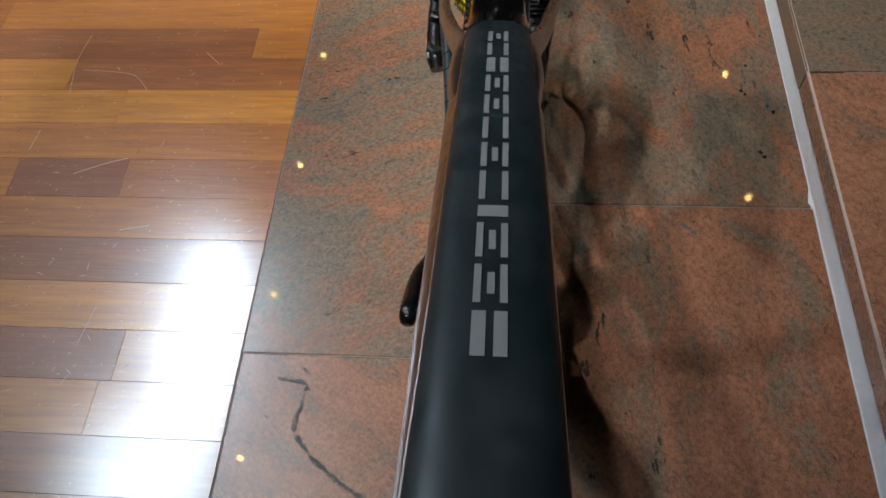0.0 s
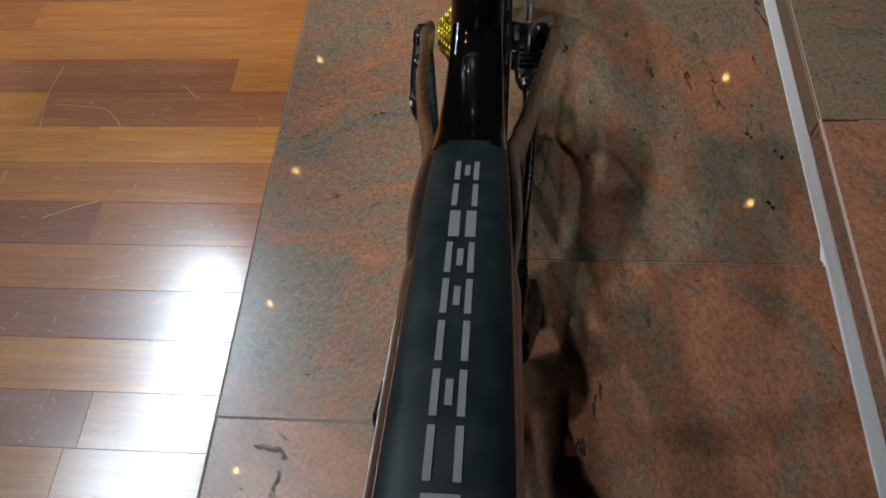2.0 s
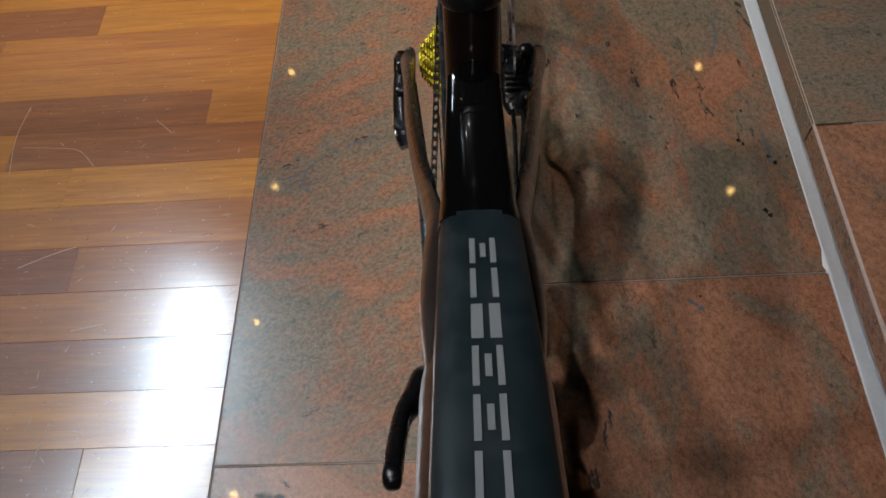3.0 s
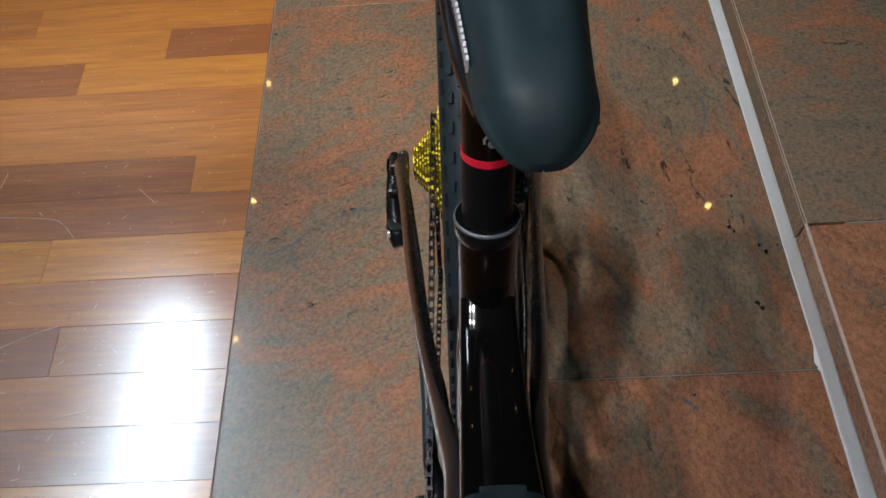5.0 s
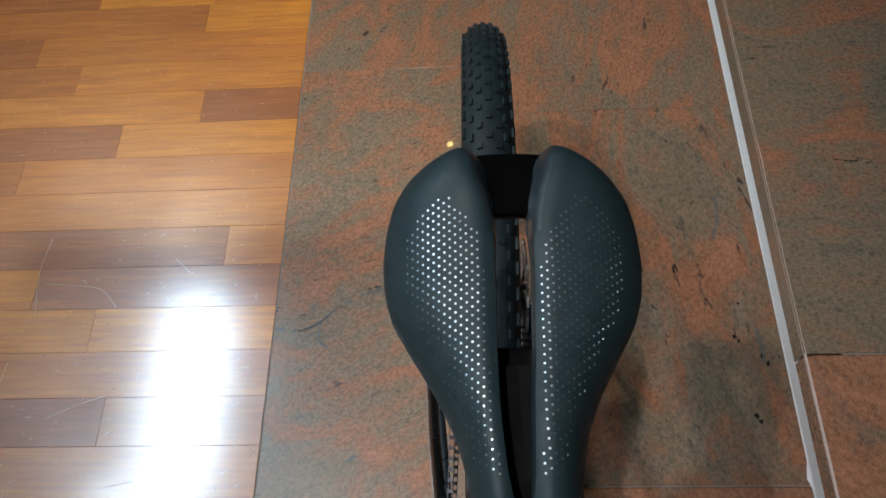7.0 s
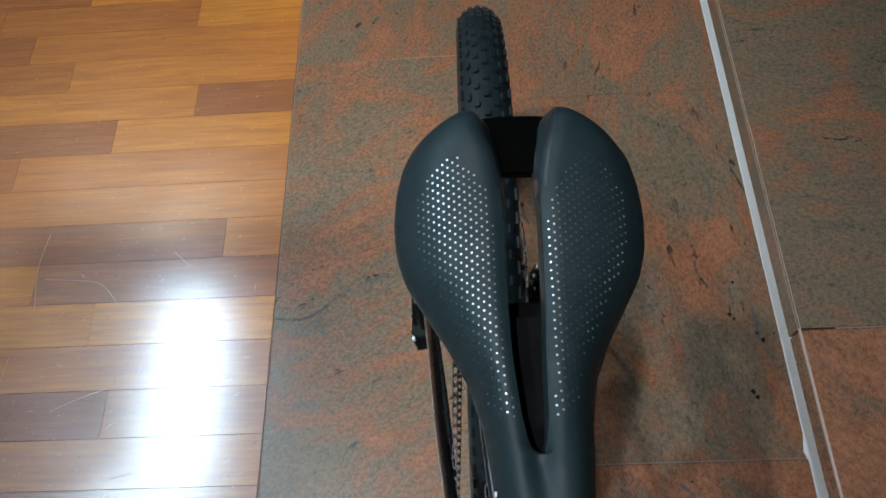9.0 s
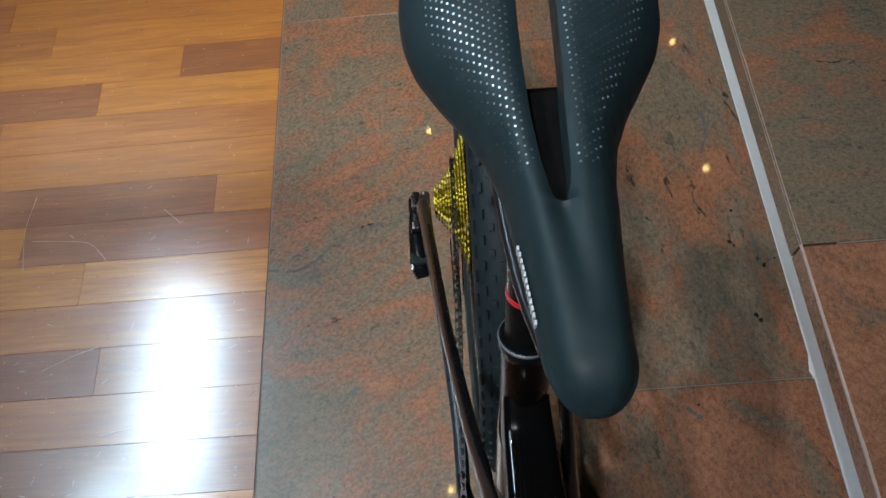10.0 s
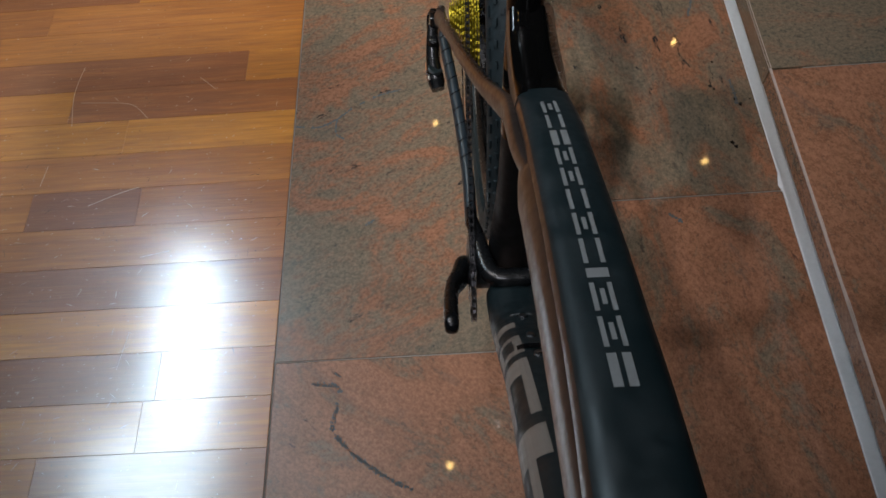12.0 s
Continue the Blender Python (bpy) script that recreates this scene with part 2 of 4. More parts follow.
def curve(points, sub=6):
    """Catmull-Rom through rows of numbers."""
    p = np.array(points, float)
    if sub <= 1 or len(p) < 3:
        return p
    q = np.vstack([2 * p[0] - p[1], p, 2 * p[-1] - p[-2]])
    out = []
    for i in range(1, len(q) - 2):
        for s in np.linspace(0, 1, sub, endpoint=False):
            a, b, c, d = q[i - 1], q[i], q[i + 1], q[i + 2]
            out.append(0.5 * (2 * b + (c - a) * s + (2 * a - 5 * b + 4 * c - d) * s * s + (3 * b - a - 3 * c + d) * s**3))
    return np.array(out + [p[-1]])


def sweep(rows, n=20, power=2.0, sub=6, ref=(1, 0, 0), arc=None, cap=True, grow=0.0):
    """A tube along rows of x, y, z, half width (towards ref), half height. arc: only that range of angles (degrees; 90 is up)."""
    rows = curve(rows, sub)
    ref = np.array(ref, float)
    d = np.gradient(rows[:, :3], axis=0)
    if arc:
        ang = np.radians(np.linspace(arc[0], arc[1], n))
    else:
        ang = np.linspace(0, 2 * np.pi, n, endpoint=False)
    verts = []
    for r, t in zip(rows, d):
        t = t / np.linalg.norm(t)
        b = ref - (ref @ t) * t
        b /= np.linalg.norm(b)
        u = np.cross(b, t)
        if u[2] < -1e-6 or (abs(u[2]) < 1e-6 and u[1] < 0):
            u = -u
        for a in ang:
            c, s = np.cos(a), np.sin(a)
            x = np.sign(c) * abs(c) ** (2 / power) * (r[3] + grow)
            y = np.sign(s) * abs(s) ** (2 / power) * (r[4] + grow)
            verts.append(r[:3] + b * x + u * y)
    m, faces = len(rows), []
    for i in range(m - 1):
        for j in range(n - 1 if arc else n):
            k = (j + 1) % n
            faces.append((i * n + j, i * n + k, (i + 1) * n + k, (i + 1) * n + j))
    if cap and not arc:
        faces += [tuple(range(n))[::-1], tuple(range((m - 1) * n, m * n))]
    return verts, faces


def shell(rows, n, power, sub, arc, grow, thick):
    """A thin sheet that lies over part of a sweep."""
    top = sweep(rows, n, power, sub, arc=arc, grow=grow)
    low = sweep(rows, n, power, sub, arc=arc, grow=grow - thick)
    v, f = join(top, (low[0], [x[::-1] for x in low[1]]))
    k, m = len(top[0]), len(top[0]) // n
    for i in range(m - 1):
        for j in (0, n - 1):
            f.append((i * n + j, (i + 1) * n + j, k + (i + 1) * n + j, k + i * n + j))
    for i in (0, m - 1):
        for j in range(n - 1):
            f.append((i * n + j, i * n + j + 1, k + i * n + j + 1, k + i * n + j))
    return v, f


def tube(points, r, n=10, sub=6, ref=(1, 0, 0)):
    return sweep([(*p, r, r) for p in points], n, 2.0, sub, ref)


def box(lo, hi):
    (a, b, c), (d, e, f) = lo, hi
    v = [(a, b, c), (d, b, c), (d, e, c), (a, e, c), (a, b, f), (d, b, f), (d, e, f), (a, e, f)]
    return v, [(0, 3, 2, 1), (4, 5, 6, 7), (0, 1, 5, 4), (1, 2, 6, 5), (2, 3, 7, 6), (3, 0, 4, 7)]


def soft_box(lo, hi, r=0.003, seg=2):
    bm = bmesh.new()
    v, f = box(lo, hi)
    vs = [bm.verts.new(p) for p in v]
    for face in f:
        bm.faces.new([vs[i] for i in face])
    bmesh.ops.bevel(bm, geom=list(bm.edges), offset=r, segments=seg, affect="EDGES", profile=0.5)
    return bm


def revolve(profile, centre, n=64, closed=True):
    """Turns rows of (x, radius) round an axis along x through centre (x, y, z)."""
    k, verts, faces = len(profile), [], []
    for i in range(n):
        a = 2 * math.pi * i / n
        for x, r in profile:
            verts.append((centre[0] + x, centre[1] + r * math.cos(a), centre[2] + r * math.sin(a)))
    for i in range(n):
        for j in range(k if closed else k - 1):
            a, b = i * k + j, i * k + (j + 1) % k
            c, d = ((i + 1) % n) * k + (j + 1) % k, ((i + 1) % n) * k + j
            faces.append((a, b, c, d))
    return verts, faces


def disc(x0, x1, r, centre, n=32, hole=0.0):
    return revolve([(x0, hole), (x0, r), (x1, r), (x1, hole)], centre, n)


def turned(data, m):
    return [m @ Vector(p) for p in data[0]], data[1]


def interp(y, table):
    xs, ys = zip(*table)
    return float(np.interp(y, xs, ys))


# ---- room ----
def structure(name, data, material, label, category):
    return tagged(part(name, data, material), label, category, kind="structure")


structure("floor", box((-5, -4.5, -0.12), (4.6, 8, -0.016)), SUBFLOOR, "dark subfloor under parquet and granite slabs", "floor")
structure("ceiling", box((-5, -4.5, CEIL), (4.6, 8, CEIL + 0.12)), PAINT, "plain grey painted shop ceiling", "ceiling")
structure("wall_west", box((-5.15, -4.5, -0.12), (-5, 8, CEIL)), PAINT, "plain grey painted shop wall", "wall")
structure("wall_east", box((4.6, -4.5, -0.12), (4.75, 8, CEIL)), PAINT, "plain grey painted shop wall", "wall")
structure("wall_south", box((-5.15, -4.65, -0.12), (4.75, -4.5, CEIL)), PAINT, "plain grey painted shop wall", "wall")
structure("wall_north", box((-5.15, 8, -0.12), (4.75, 8.15, CEIL)), PAINT, "plain grey painted shop wall", "wall")


def luminaire(name, x0, x1, y0, y1, z, tubes):
    """A hanging trough luminaire with bright tubes and two wires."""
    root = tagged(empty(name, pose((x0 + x1) / 2, (y0 + y1) / 2, z)), "white hanging fluorescent luminaire with bright tubes", "ceiling lamp", "luminaires over the parquet")
    w, l = (x1 - x0) / 2, (y1 - y0) / 2
    part("housing", soft_box((-w - 0.02, -l - 0.02, 0.02), (w + 0.02, l + 0.02, 0.09), 0.008), PAINT, root)
    for i in range(tubes):
        c = -w + (2 * i + 1) * w / tubes
        k = w / tubes * 0.9
        part("diffuser", sweep([(c, -l, 0.0, k, 0.018), (c, 0, 0.0, k, 0.018), (c, l, 0.0, k, 0.018)], 12, 2.5, 1), TUBE if tubes == 1 else TUBE_SOFT, root, "bright white diffuser")
    for s in (-1, 1):
        part("wire", tube([(0, s * l * 0.7, 0.09), (0, s * l * 0.7, CEIL - z)], 0.003, 6, 1), STEEL, root)
    return root


luminaire("hanging_luminaire", -1.92, -1.68, 1.12, 2.2, 2.8, 1)
luminaire("hanging_luminaire", -2.25, -1.60, 0.50, 1.08, 2.8, 2)


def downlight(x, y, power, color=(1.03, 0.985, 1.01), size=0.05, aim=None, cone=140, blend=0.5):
    root = tagged(empty("downlight", pose(x, y, CEIL)), "small round recessed halogen downlight, switched on; two are added fill", "downlight", "ceiling downlights")
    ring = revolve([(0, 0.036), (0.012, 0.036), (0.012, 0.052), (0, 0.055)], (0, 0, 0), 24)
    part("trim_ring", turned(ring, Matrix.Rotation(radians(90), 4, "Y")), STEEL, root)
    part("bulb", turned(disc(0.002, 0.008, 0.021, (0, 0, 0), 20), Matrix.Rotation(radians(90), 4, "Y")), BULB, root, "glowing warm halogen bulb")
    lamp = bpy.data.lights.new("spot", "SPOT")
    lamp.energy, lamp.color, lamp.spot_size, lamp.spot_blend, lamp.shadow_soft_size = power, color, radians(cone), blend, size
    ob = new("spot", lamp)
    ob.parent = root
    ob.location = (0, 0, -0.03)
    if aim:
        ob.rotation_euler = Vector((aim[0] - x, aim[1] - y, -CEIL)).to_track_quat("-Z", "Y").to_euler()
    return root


# these beams light bicycle and floor; those in the loop are only seen mirrored in the stone
WARM_FILL = (1.0, 0.84, 0.62)
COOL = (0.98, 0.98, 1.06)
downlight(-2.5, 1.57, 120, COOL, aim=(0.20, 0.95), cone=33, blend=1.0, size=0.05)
# added fill, no such lamp seen: brightens the left granite and parquet
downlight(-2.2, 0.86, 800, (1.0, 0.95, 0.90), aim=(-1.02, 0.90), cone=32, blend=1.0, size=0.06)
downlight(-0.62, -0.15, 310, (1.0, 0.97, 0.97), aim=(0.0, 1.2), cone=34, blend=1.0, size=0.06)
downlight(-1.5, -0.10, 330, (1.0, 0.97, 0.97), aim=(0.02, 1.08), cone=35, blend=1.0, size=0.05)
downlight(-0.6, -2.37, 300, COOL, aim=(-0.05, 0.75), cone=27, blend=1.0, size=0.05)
# added warm fill for the far parquet, its mirror image hidden in the luminaire's
downlight(-2.4, 2.75, 740, WARM_FILL, aim=(-0.80, 1.65), cone=40, blend=1.0)
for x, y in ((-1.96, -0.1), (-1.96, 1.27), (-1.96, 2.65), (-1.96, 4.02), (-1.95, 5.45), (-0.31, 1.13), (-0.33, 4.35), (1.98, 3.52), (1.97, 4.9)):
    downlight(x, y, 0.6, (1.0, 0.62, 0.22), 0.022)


# ---- the bicycle, in its own upright frame; y runs to its rear ----
LEAN_DEG = 1.8
bike = tagged(
    empty("mountain_bike", pose(-0.024, 0, 0, 0, LEAN_DEG, 0)),
    "bronze-brown and black full-suspension mountain bike leaning against a step, without pedals", "bicycle")
BB = (0.0, 0.385, 0.325)
AXLE = (0.0, 0.825, 0.368)
FRONT = (0.0, -0.345, 0.368)

# top tube: x, y, z of the top line, half width, half height
TUBE_POWER, BACK_POWER = 3.6, 4.4
PANEL_FROM, PANEL_TO = 38, 140
TOP = [(0.001, -0.165, 0.915, 0.0288, 0.032), (0.001, -0.10, 0.912, 0.0283, 0.031), (0.001, -0.03, 0.899, 0.0273, 0.030), (0.0014, 0.032, 0.882, 0.0260, 0.029),
       (0.0014, 0.077, 0.866, 0.0253, 0.028), (0.0014, 0.132, 0.847, 0.0247, 0.027), (0.0012, 0.20, 0.820, 0.0241, 0.026), (0.001, 0.26, 0.794, 0.0235, 0.025),
       (0.0005, 0.319, 0.763, 0.0227, 0.023)]
BACK = [(0, 0.319, 0.763, 0.0227, 0.023), (0, 0.350, 0.748, 0.0214, 0.022), (0, 0.385, 0.738, 0.0200, 0.022), (0, 0.415, 0.735, 0.0190, 0.022),
        (0, 0.44, 0.742, 0.0175, 0.022)]


def pushed(rows):
    """Rows of a surface line, pushed back by the half height along the tube's own normal."""
    p = np.array(rows)
    d = np.gradient(p[:, 1:3], axis=0)
    d /= np.linalg.norm(d, axis=1)[:, None]
    nrm = np.stack([d[:, 1], -d[:, 0]], 1)
    nrm *= np.sign(nrm[:, 1])[:, None]
    p[:, 1:3] -= nrm * p[:, 4:5]
    return [tuple(r) for r in p]


smooth(part("top_tube", sweep(pushed(TOP), 36, TUBE_POWER, 6), BROWN, bike, "bronze-brown painted carbon top tube"))
smooth(part("strut_guard", shell(pushed(TOP), 26, TUBE_POWER, 6, (PANEL_FROM, PANEL_TO), 0.0012, 0.0011), MATTE, bike, "matte black panel on the top tube"))
smooth(part("rear_junction", sweep(pushed(BACK), 32, BACK_POWER, 6), BROWN, bike, "bronze-brown frame junction"))
smooth(part("strut_cover", shell(pushed(BACK), 24, BACK_POWER, 6, (39, 141), 0.0010, 0.0009), GLOSS, bike, "gloss black carbon cover before the seat tube"))

# the panel's rear end is arched
v, f = [], []
tail = curve(pushed(BACK), 6)
for j in range(21):
    a = radians(PANEL_FROM + (PANEL_TO - PANEL_FROM) * j / 20)
    for reach in (-0.001, 0.0035 * (1 - abs(j / 10 - 1) ** 2.2)):
        i = min(max(reach / 0.0053, 0.0), 2.0)
        k = min(int(i), 1)
        r = tail[k] + (tail[k + 1] - tail[k]) * (i - k)
        r = r + (tail[1] - tail[0]) * (reach / 0.0053 if reach < 0 else 0.0)
        t = tail[1][1:3] - tail[0][1:3]
        t = t / np.linalg.norm(t)
        x = np.sign(math.cos(a)) * abs(math.cos(a)) ** (2 / TUBE_POWER) * (r[3] + 0.0013)
        h = abs(math.sin(a)) ** (2 / TUBE_POWER) * (r[4] + 0.0013)
        v.append((r[0] + x, r[1] - t[1] * h, r[2] + t[0] * h))
f = [(2 * j, 2 * j + 1, 2 * j + 3, 2 * j + 2) for j in range(20)]
smooth(part("guard_tail", (v, f), MATTE, bike, "arched rear end of the matte black panel"))

# seat tube with its raised gloss front, collar, post
SEAT_Y, SEAT_Z, SEAT_TILT = 0.4677, 0.7835, 0.30     # top of the seat tube
sx = lambda z: SEAT_Y + (z - SEAT_Z) * SEAT_TILT
smooth(part("seat_tube", sweep([(0, sx(z), z, w, w2) for z, w, w2 in ((0.60, 0.0205, 0.023), (0.66, 0.0185, 0.022), (0.74, 0.0178, 0.0195), (0.780, 0.0176, 0.0176))], 24, 2.2, 5), DEEP, bike, "bronze-brown upper seat tube"))
smooth(part("lower_seat_tube", sweep([(0, y, z, w, w2) for y, z, w, w2 in ((0.388, 0.335, 0.032, 0.024), (0.392, 0.42, 0.027, 0.023), (0.397, 0.52, 0.022, 0.023), (0.410, 0.61, 0.0203, 0.0225))], 24, 2.4, 5), MATTE_DARK, bike, "matte black lower seat tube"))
smooth(part("seat_tube_cover", sweep([(0, sx(z) - o, z, w, w2) for z, o, w, w2 in ((0.60, 0.006, 0.0215, 0.023), (0.68, 0.007, 0.0203, 0.0215), (0.71, 0.006, 0.0185, 0.0200), (0.735, 0.003, 0.0160, 0.0192), (0.746, 0.0012, 0.0150, 0.0184))], 24, 2.2, 5), GLOSS, bike, "gloss black lower seat tube"))
axis = Vector((0, SEAT_TILT, 1)).normalized()
tip = Matrix.Translation((0, SEAT_Y, SEAT_Z)) @ axis.to_track_quat("X", "Z").to_matrix().to_4x4()
collar = part("seat_collar", turned(revolve([(-0.007, 0.0165), (-0.007, 0.0185), (-0.005, 0.0195), (0.003, 0.0197), (0.0050, 0.0192), (0.0056, 0.0182), (0.0050, 0.0150)], (0, 0, 0), 40), tip), PLASTIC, bike, "black seat collar, its lit top edge coloured grey")
smooth(collar)
# the light on the collar's top face is painted as a grey ring
part("rim", turned(revolve([(0.0042, 0.0188), (0.0042, 0.0199), (0.0054, 0.0196), (0.0060, 0.0188)], (0, 0, 0), 40), tip), COLLAR_LIT, collar, "lit top edge of the collar, painted grey")
post = part("seatpost", turned(revolve([(-0.05, 0.0), (-0.05, 0.0145), (0.150, 0.0145), (0.152, 0.0)], (0, 0, 0), 40, False), tip), DEEP, bike, "gloss brown-black seatpost")
smooth(post)
smooth(part("sleeve", turned(revolve([(0.0, 0.0146), (0.0, 0.01485), (0.0345, 0.01485), (0.0345, 0.0146)], (0, 0, 0), 40), tip), MATTE_DARK, post, "matte black lower sleeve"))
smooth(part("band", turned(revolve([(0.0346, 0.0146), (0.0346, 0.0148), (0.0490, 0.0148), (0.0490, 0.0146)], (0, 0, 0), 40), tip), MATTE_DARK, post, "gloss black band"))
smooth(part("red_ring", turned(revolve([(0.0491, 0.0146), (0.0491, 0.0150), (0.0537, 0.0150), (0.0537, 0.0146)], (0, 0, 0), 40), tip), RED, post, "red ring"))
mark = Matrix.Translation((0, SEAT_Y, SEAT_Z)) @ Matrix.Rotation(-math.atan(SEAT_TILT), 4, "X")


def post_print(outline):
    """A flat printed shape bent round the front of the post; outline in metres across and along."""
    n = len(outline)
    v = [mark @ Vector((x, -math.sqrt(0.01455**2 - x * x) - d, z)) for d in (0.0006, -0.0006) for x, z in outline]
    return v, [tuple(range(n))] + [(k, (k + 1) % n, n + (k + 1) % n, n + k) for k in range(n)]


def ring_part(cx, cz, r0, r1, a0, a1, n=8):
    out = [(cx + r1 * math.cos(radians(a0 + (a1 - a0) * k / n)), cz + r1 * math.sin(radians(a0 + (a1 - a0) * k / n))) for k in range(n + 1)]
    return out + [(cx + r0 * math.cos(radians(a1 + (a0 - a1) * k / n)), cz + r0 * math.sin(radians(a1 + (a0 - a1) * k / n))) for k in range(n + 1)]


part("emblem", join(post_print(ring_part(0.0008, 0.0662, 0.0034, 0.0046, 105, 200)), post_print(ring_part(0.0012, 0.0648, 0.0010, 0.0026, -70, 285)),
                    post_print(ring_part(0.0016, 0.0664, 0.0034, 0.0046, -10, 70))), SILVER, post, "small silver emblem of plain arcs")

# head tube, fork, stem, handlebar: behind the camera, they throw shadows
smooth(part("head_tube", sweep([(0, -0.152, 0.935, 0.026, 0.026), (0, -0.166, 0.90, 0.027, 0.028), (0, -0.195, 0.825, 0.028, 0.03)], 22, 2, 4), BROWN, bike, "bronze-brown head tube"))
smooth(part("stem", sweep([(0, -0.148, 0.962, 0.02, 0.02), (0, -0.185, 0.975, 0.017, 0.018), (0, -0.215, 0.985, 0.019, 0.02)], 16, 2.4, 4), PLASTIC, bike, "black stem"))
bar = [(-0.36, -0.165, 1.0), (-0.2, -0.19, 0.995), (-0.08, -0.215, 0.987), (0.08, -0.215, 0.987), (0.2, -0.19, 0.995), (0.36, -0.165, 1.0)]
handlebar = smooth(part("handlebar", tube(bar, 0.014, 14, 6, (0, 0, 1)), PLASTIC, bike, "black flat handlebar"))
for s in (-1, 1):
    smooth(part("grip", tube([(s * 0.235, -0.184, 0.996), (s * 0.365, -0.164, 1.0)], 0.0175, 14, 1, (0, 0, 1)), RUBBER, handlebar))
fork = smooth(part("fork_crown", sweep([(-0.07, -0.215, 0.775, 0.03, 0.03), (0, -0.205, 0.80, 0.03, 0.032), (0.07, -0.215, 0.775, 0.03, 0.03)], 14, 2.4, 5, (0, 1, 0)), PLASTIC, bike, "black fork crown"))
for s in (-1, 1):
    smooth(part("fork_leg", sweep([(s * 0.066, -0.215, 0.775, 0.017, 0.017), (s * 0.066, -0.265, 0.60, 0.017, 0.017), (s * 0.066, -0.275, 0.595, 0.024, 0.026), (s * 0.066, -0.32, 0.44, 0.021, 0.024), (s * 0.066, -0.34, 0.368, 0.014, 0.02)], 16, 2, 3), PLASTIC, bike, "black fork leg"))

# down tube
DOWN = [(0, 0.345, 0.372, 0.036, 0.030), (0, 0.300, 0.402, 0.0345, 0.029), (0, 0.259, 0.443, 0.033, 0.028), (0, 0.215, 0.498, 0.032, 0.028), (0, 0.171, 0.556, 0.032, 0.028),
        (0, 0.10, 0.635, 0.033, 0.029), (0, 0.02, 0.718, 0.034, 0.030), (0, -0.08, 0.80, 0.034, 0.031), (0, -0.16, 0.86, 0.032, 0.031)]


down = smooth(part("down_tube", sweep(pushed(DOWN), 28, 2.5, 6), MATTE, bike, "matte black down tube with large taupe bars"))


def on_tube(rows, along, angle, grow, power):
    """A point on a tube: along runs from 0 to 1, angle in degrees."""
    c = curve(pushed(rows), 6)
    i = along * (len(c) - 1)
    k = min(int(i), len(c) - 2)
    r = c[k] + (c[k + 1] - c[k]) * (i - k)
    t = c[k + 1][:3] - c[k][:3]
    t /= np.linalg.norm(t)
    b = np.array([1.0, 0, 0])
    u = np.cross(b, t)
    u = u if u[2] > 0 else -u
    a = radians(angle)
    x = np.sign(math.cos(a)) * abs(math.cos(a)) ** (2 / power) * (r[3] + grow)
    y = np.sign(math.sin(a)) * abs(math.sin(a)) ** (2 / power) * (r[4] + grow)
    return r[:3] + b * x + u * y


def masked(point, rows, us, vs):
    """A flat shape on a grid: rows of # and . over stations us and vs, put in place by point(u, v)."""
    ids, v, f = {}, [], []

    def corner(i, j):
        if (i, j) not in ids:
            ids[i, j] = len(v)
            v.append(point(us[i], vs[j]))
        return ids[i, j]

    for i, row in enumerate(rows):
        for j, c in enumerate(row):
            if c == "#":
                f.append((corner(i, j), corner(i, j + 1), corner(i + 1, j + 1), corner(i + 1, j)))
    return v, f


def patch(rows, a0, a1, g0, g1, power, na=6, ng=8, grow=0.0006):
    """A thin printed bar on a tube, from along a0 to a1 and angle g0 to g1."""
    v, f = [], []
    for i in range(na + 1):
        for j in range(ng + 1):
            v.append(on_tube(rows, a0 + (a1 - a0) * i / na, g0 + (g1 - g0) * j / ng, grow, power))
    for i in range(na):
        for j in range(ng):
            k = i * (ng + 1) + j
            f.append((k, k + 1, k + ng + 2, k + ng + 1))
    return v, f


for a0, a1, rows in (
    (0.248, 0.352, ("......##", "......##", "########", "########", "......##", "......##")),
    (0.372, 0.482, ("########", "##....##", "##....##", "##....##", "########")),
    (0.505, 0.640, ("########", "########", "##....##", "##....##", "##....##", "##....##")),
    (0.662, 0.760, ("########", "########", "...##...", "...##...")),
):
    us, vs = np.linspace(a0, a1, len(rows) + 1), np.linspace(106, 178, 9)
    part("decal", masked(lambda u, v: on_tube(DOWN, u, v, 0.0006, 2.5), rows, us, vs), TAUPE, down, "large taupe printed bar shape")
for along in (0.250, 0.385, 0.500):
    p = on_tube(DOWN, along, 90, 0.0, 2.5)
    part("bottle_bolt", tube([p, p + np.array([0, 0.002, 0.0025])], 0.0042, 14, 1), STEEL, down, "dark steel bolt")
part("port_cover", patch(DOWN, 0.445, 0.470, 62, 118, 2.5, 3, 8, 0.0012), PLASTIC, down, "small black cable port cover")
part("print", join(*[patch(DOWN, 0.225 + 0.006 * k, 0.228 + 0.006 * k, 72, 108, 2.5, 1, 6) for k in range(2)]), SILVER, down, "tiny silver print lines")

# bottom bracket, pivot yoke, stays
smooth(part("bottom_bracket", disc(-0.046, 0.046, 0.027, BB, 32), MATTE, bike, "matte black bottom bracket shell"))
yoke = [(0.0505, 0.460, 0.374, 0.0110, 0.0062), (0.0500, 0.435, 0.377, 0.0120, 0.0080), (0.0450, 0.408, 0.381, 0.0125, 0.0105), (0.0385, 0.370, 0.385, 0.0120, 0.0125), (0.0300, 0.347, 0.386, 0.0122, 0.0125), (0.0150, 0.340, 0.386, 0.0120, 0.0120)]
yoke = [(-x, *r) for x, *r in yoke] + [(0, 0.340, 0.386, 0.0120, 0.0120)] + yoke[::-1]
smooth(part("pivot_yoke", sweep(yoke, 16, 2.2, 6, (0, 0, 1)), PLASTIC, bike, "satin black pivot yoke"))
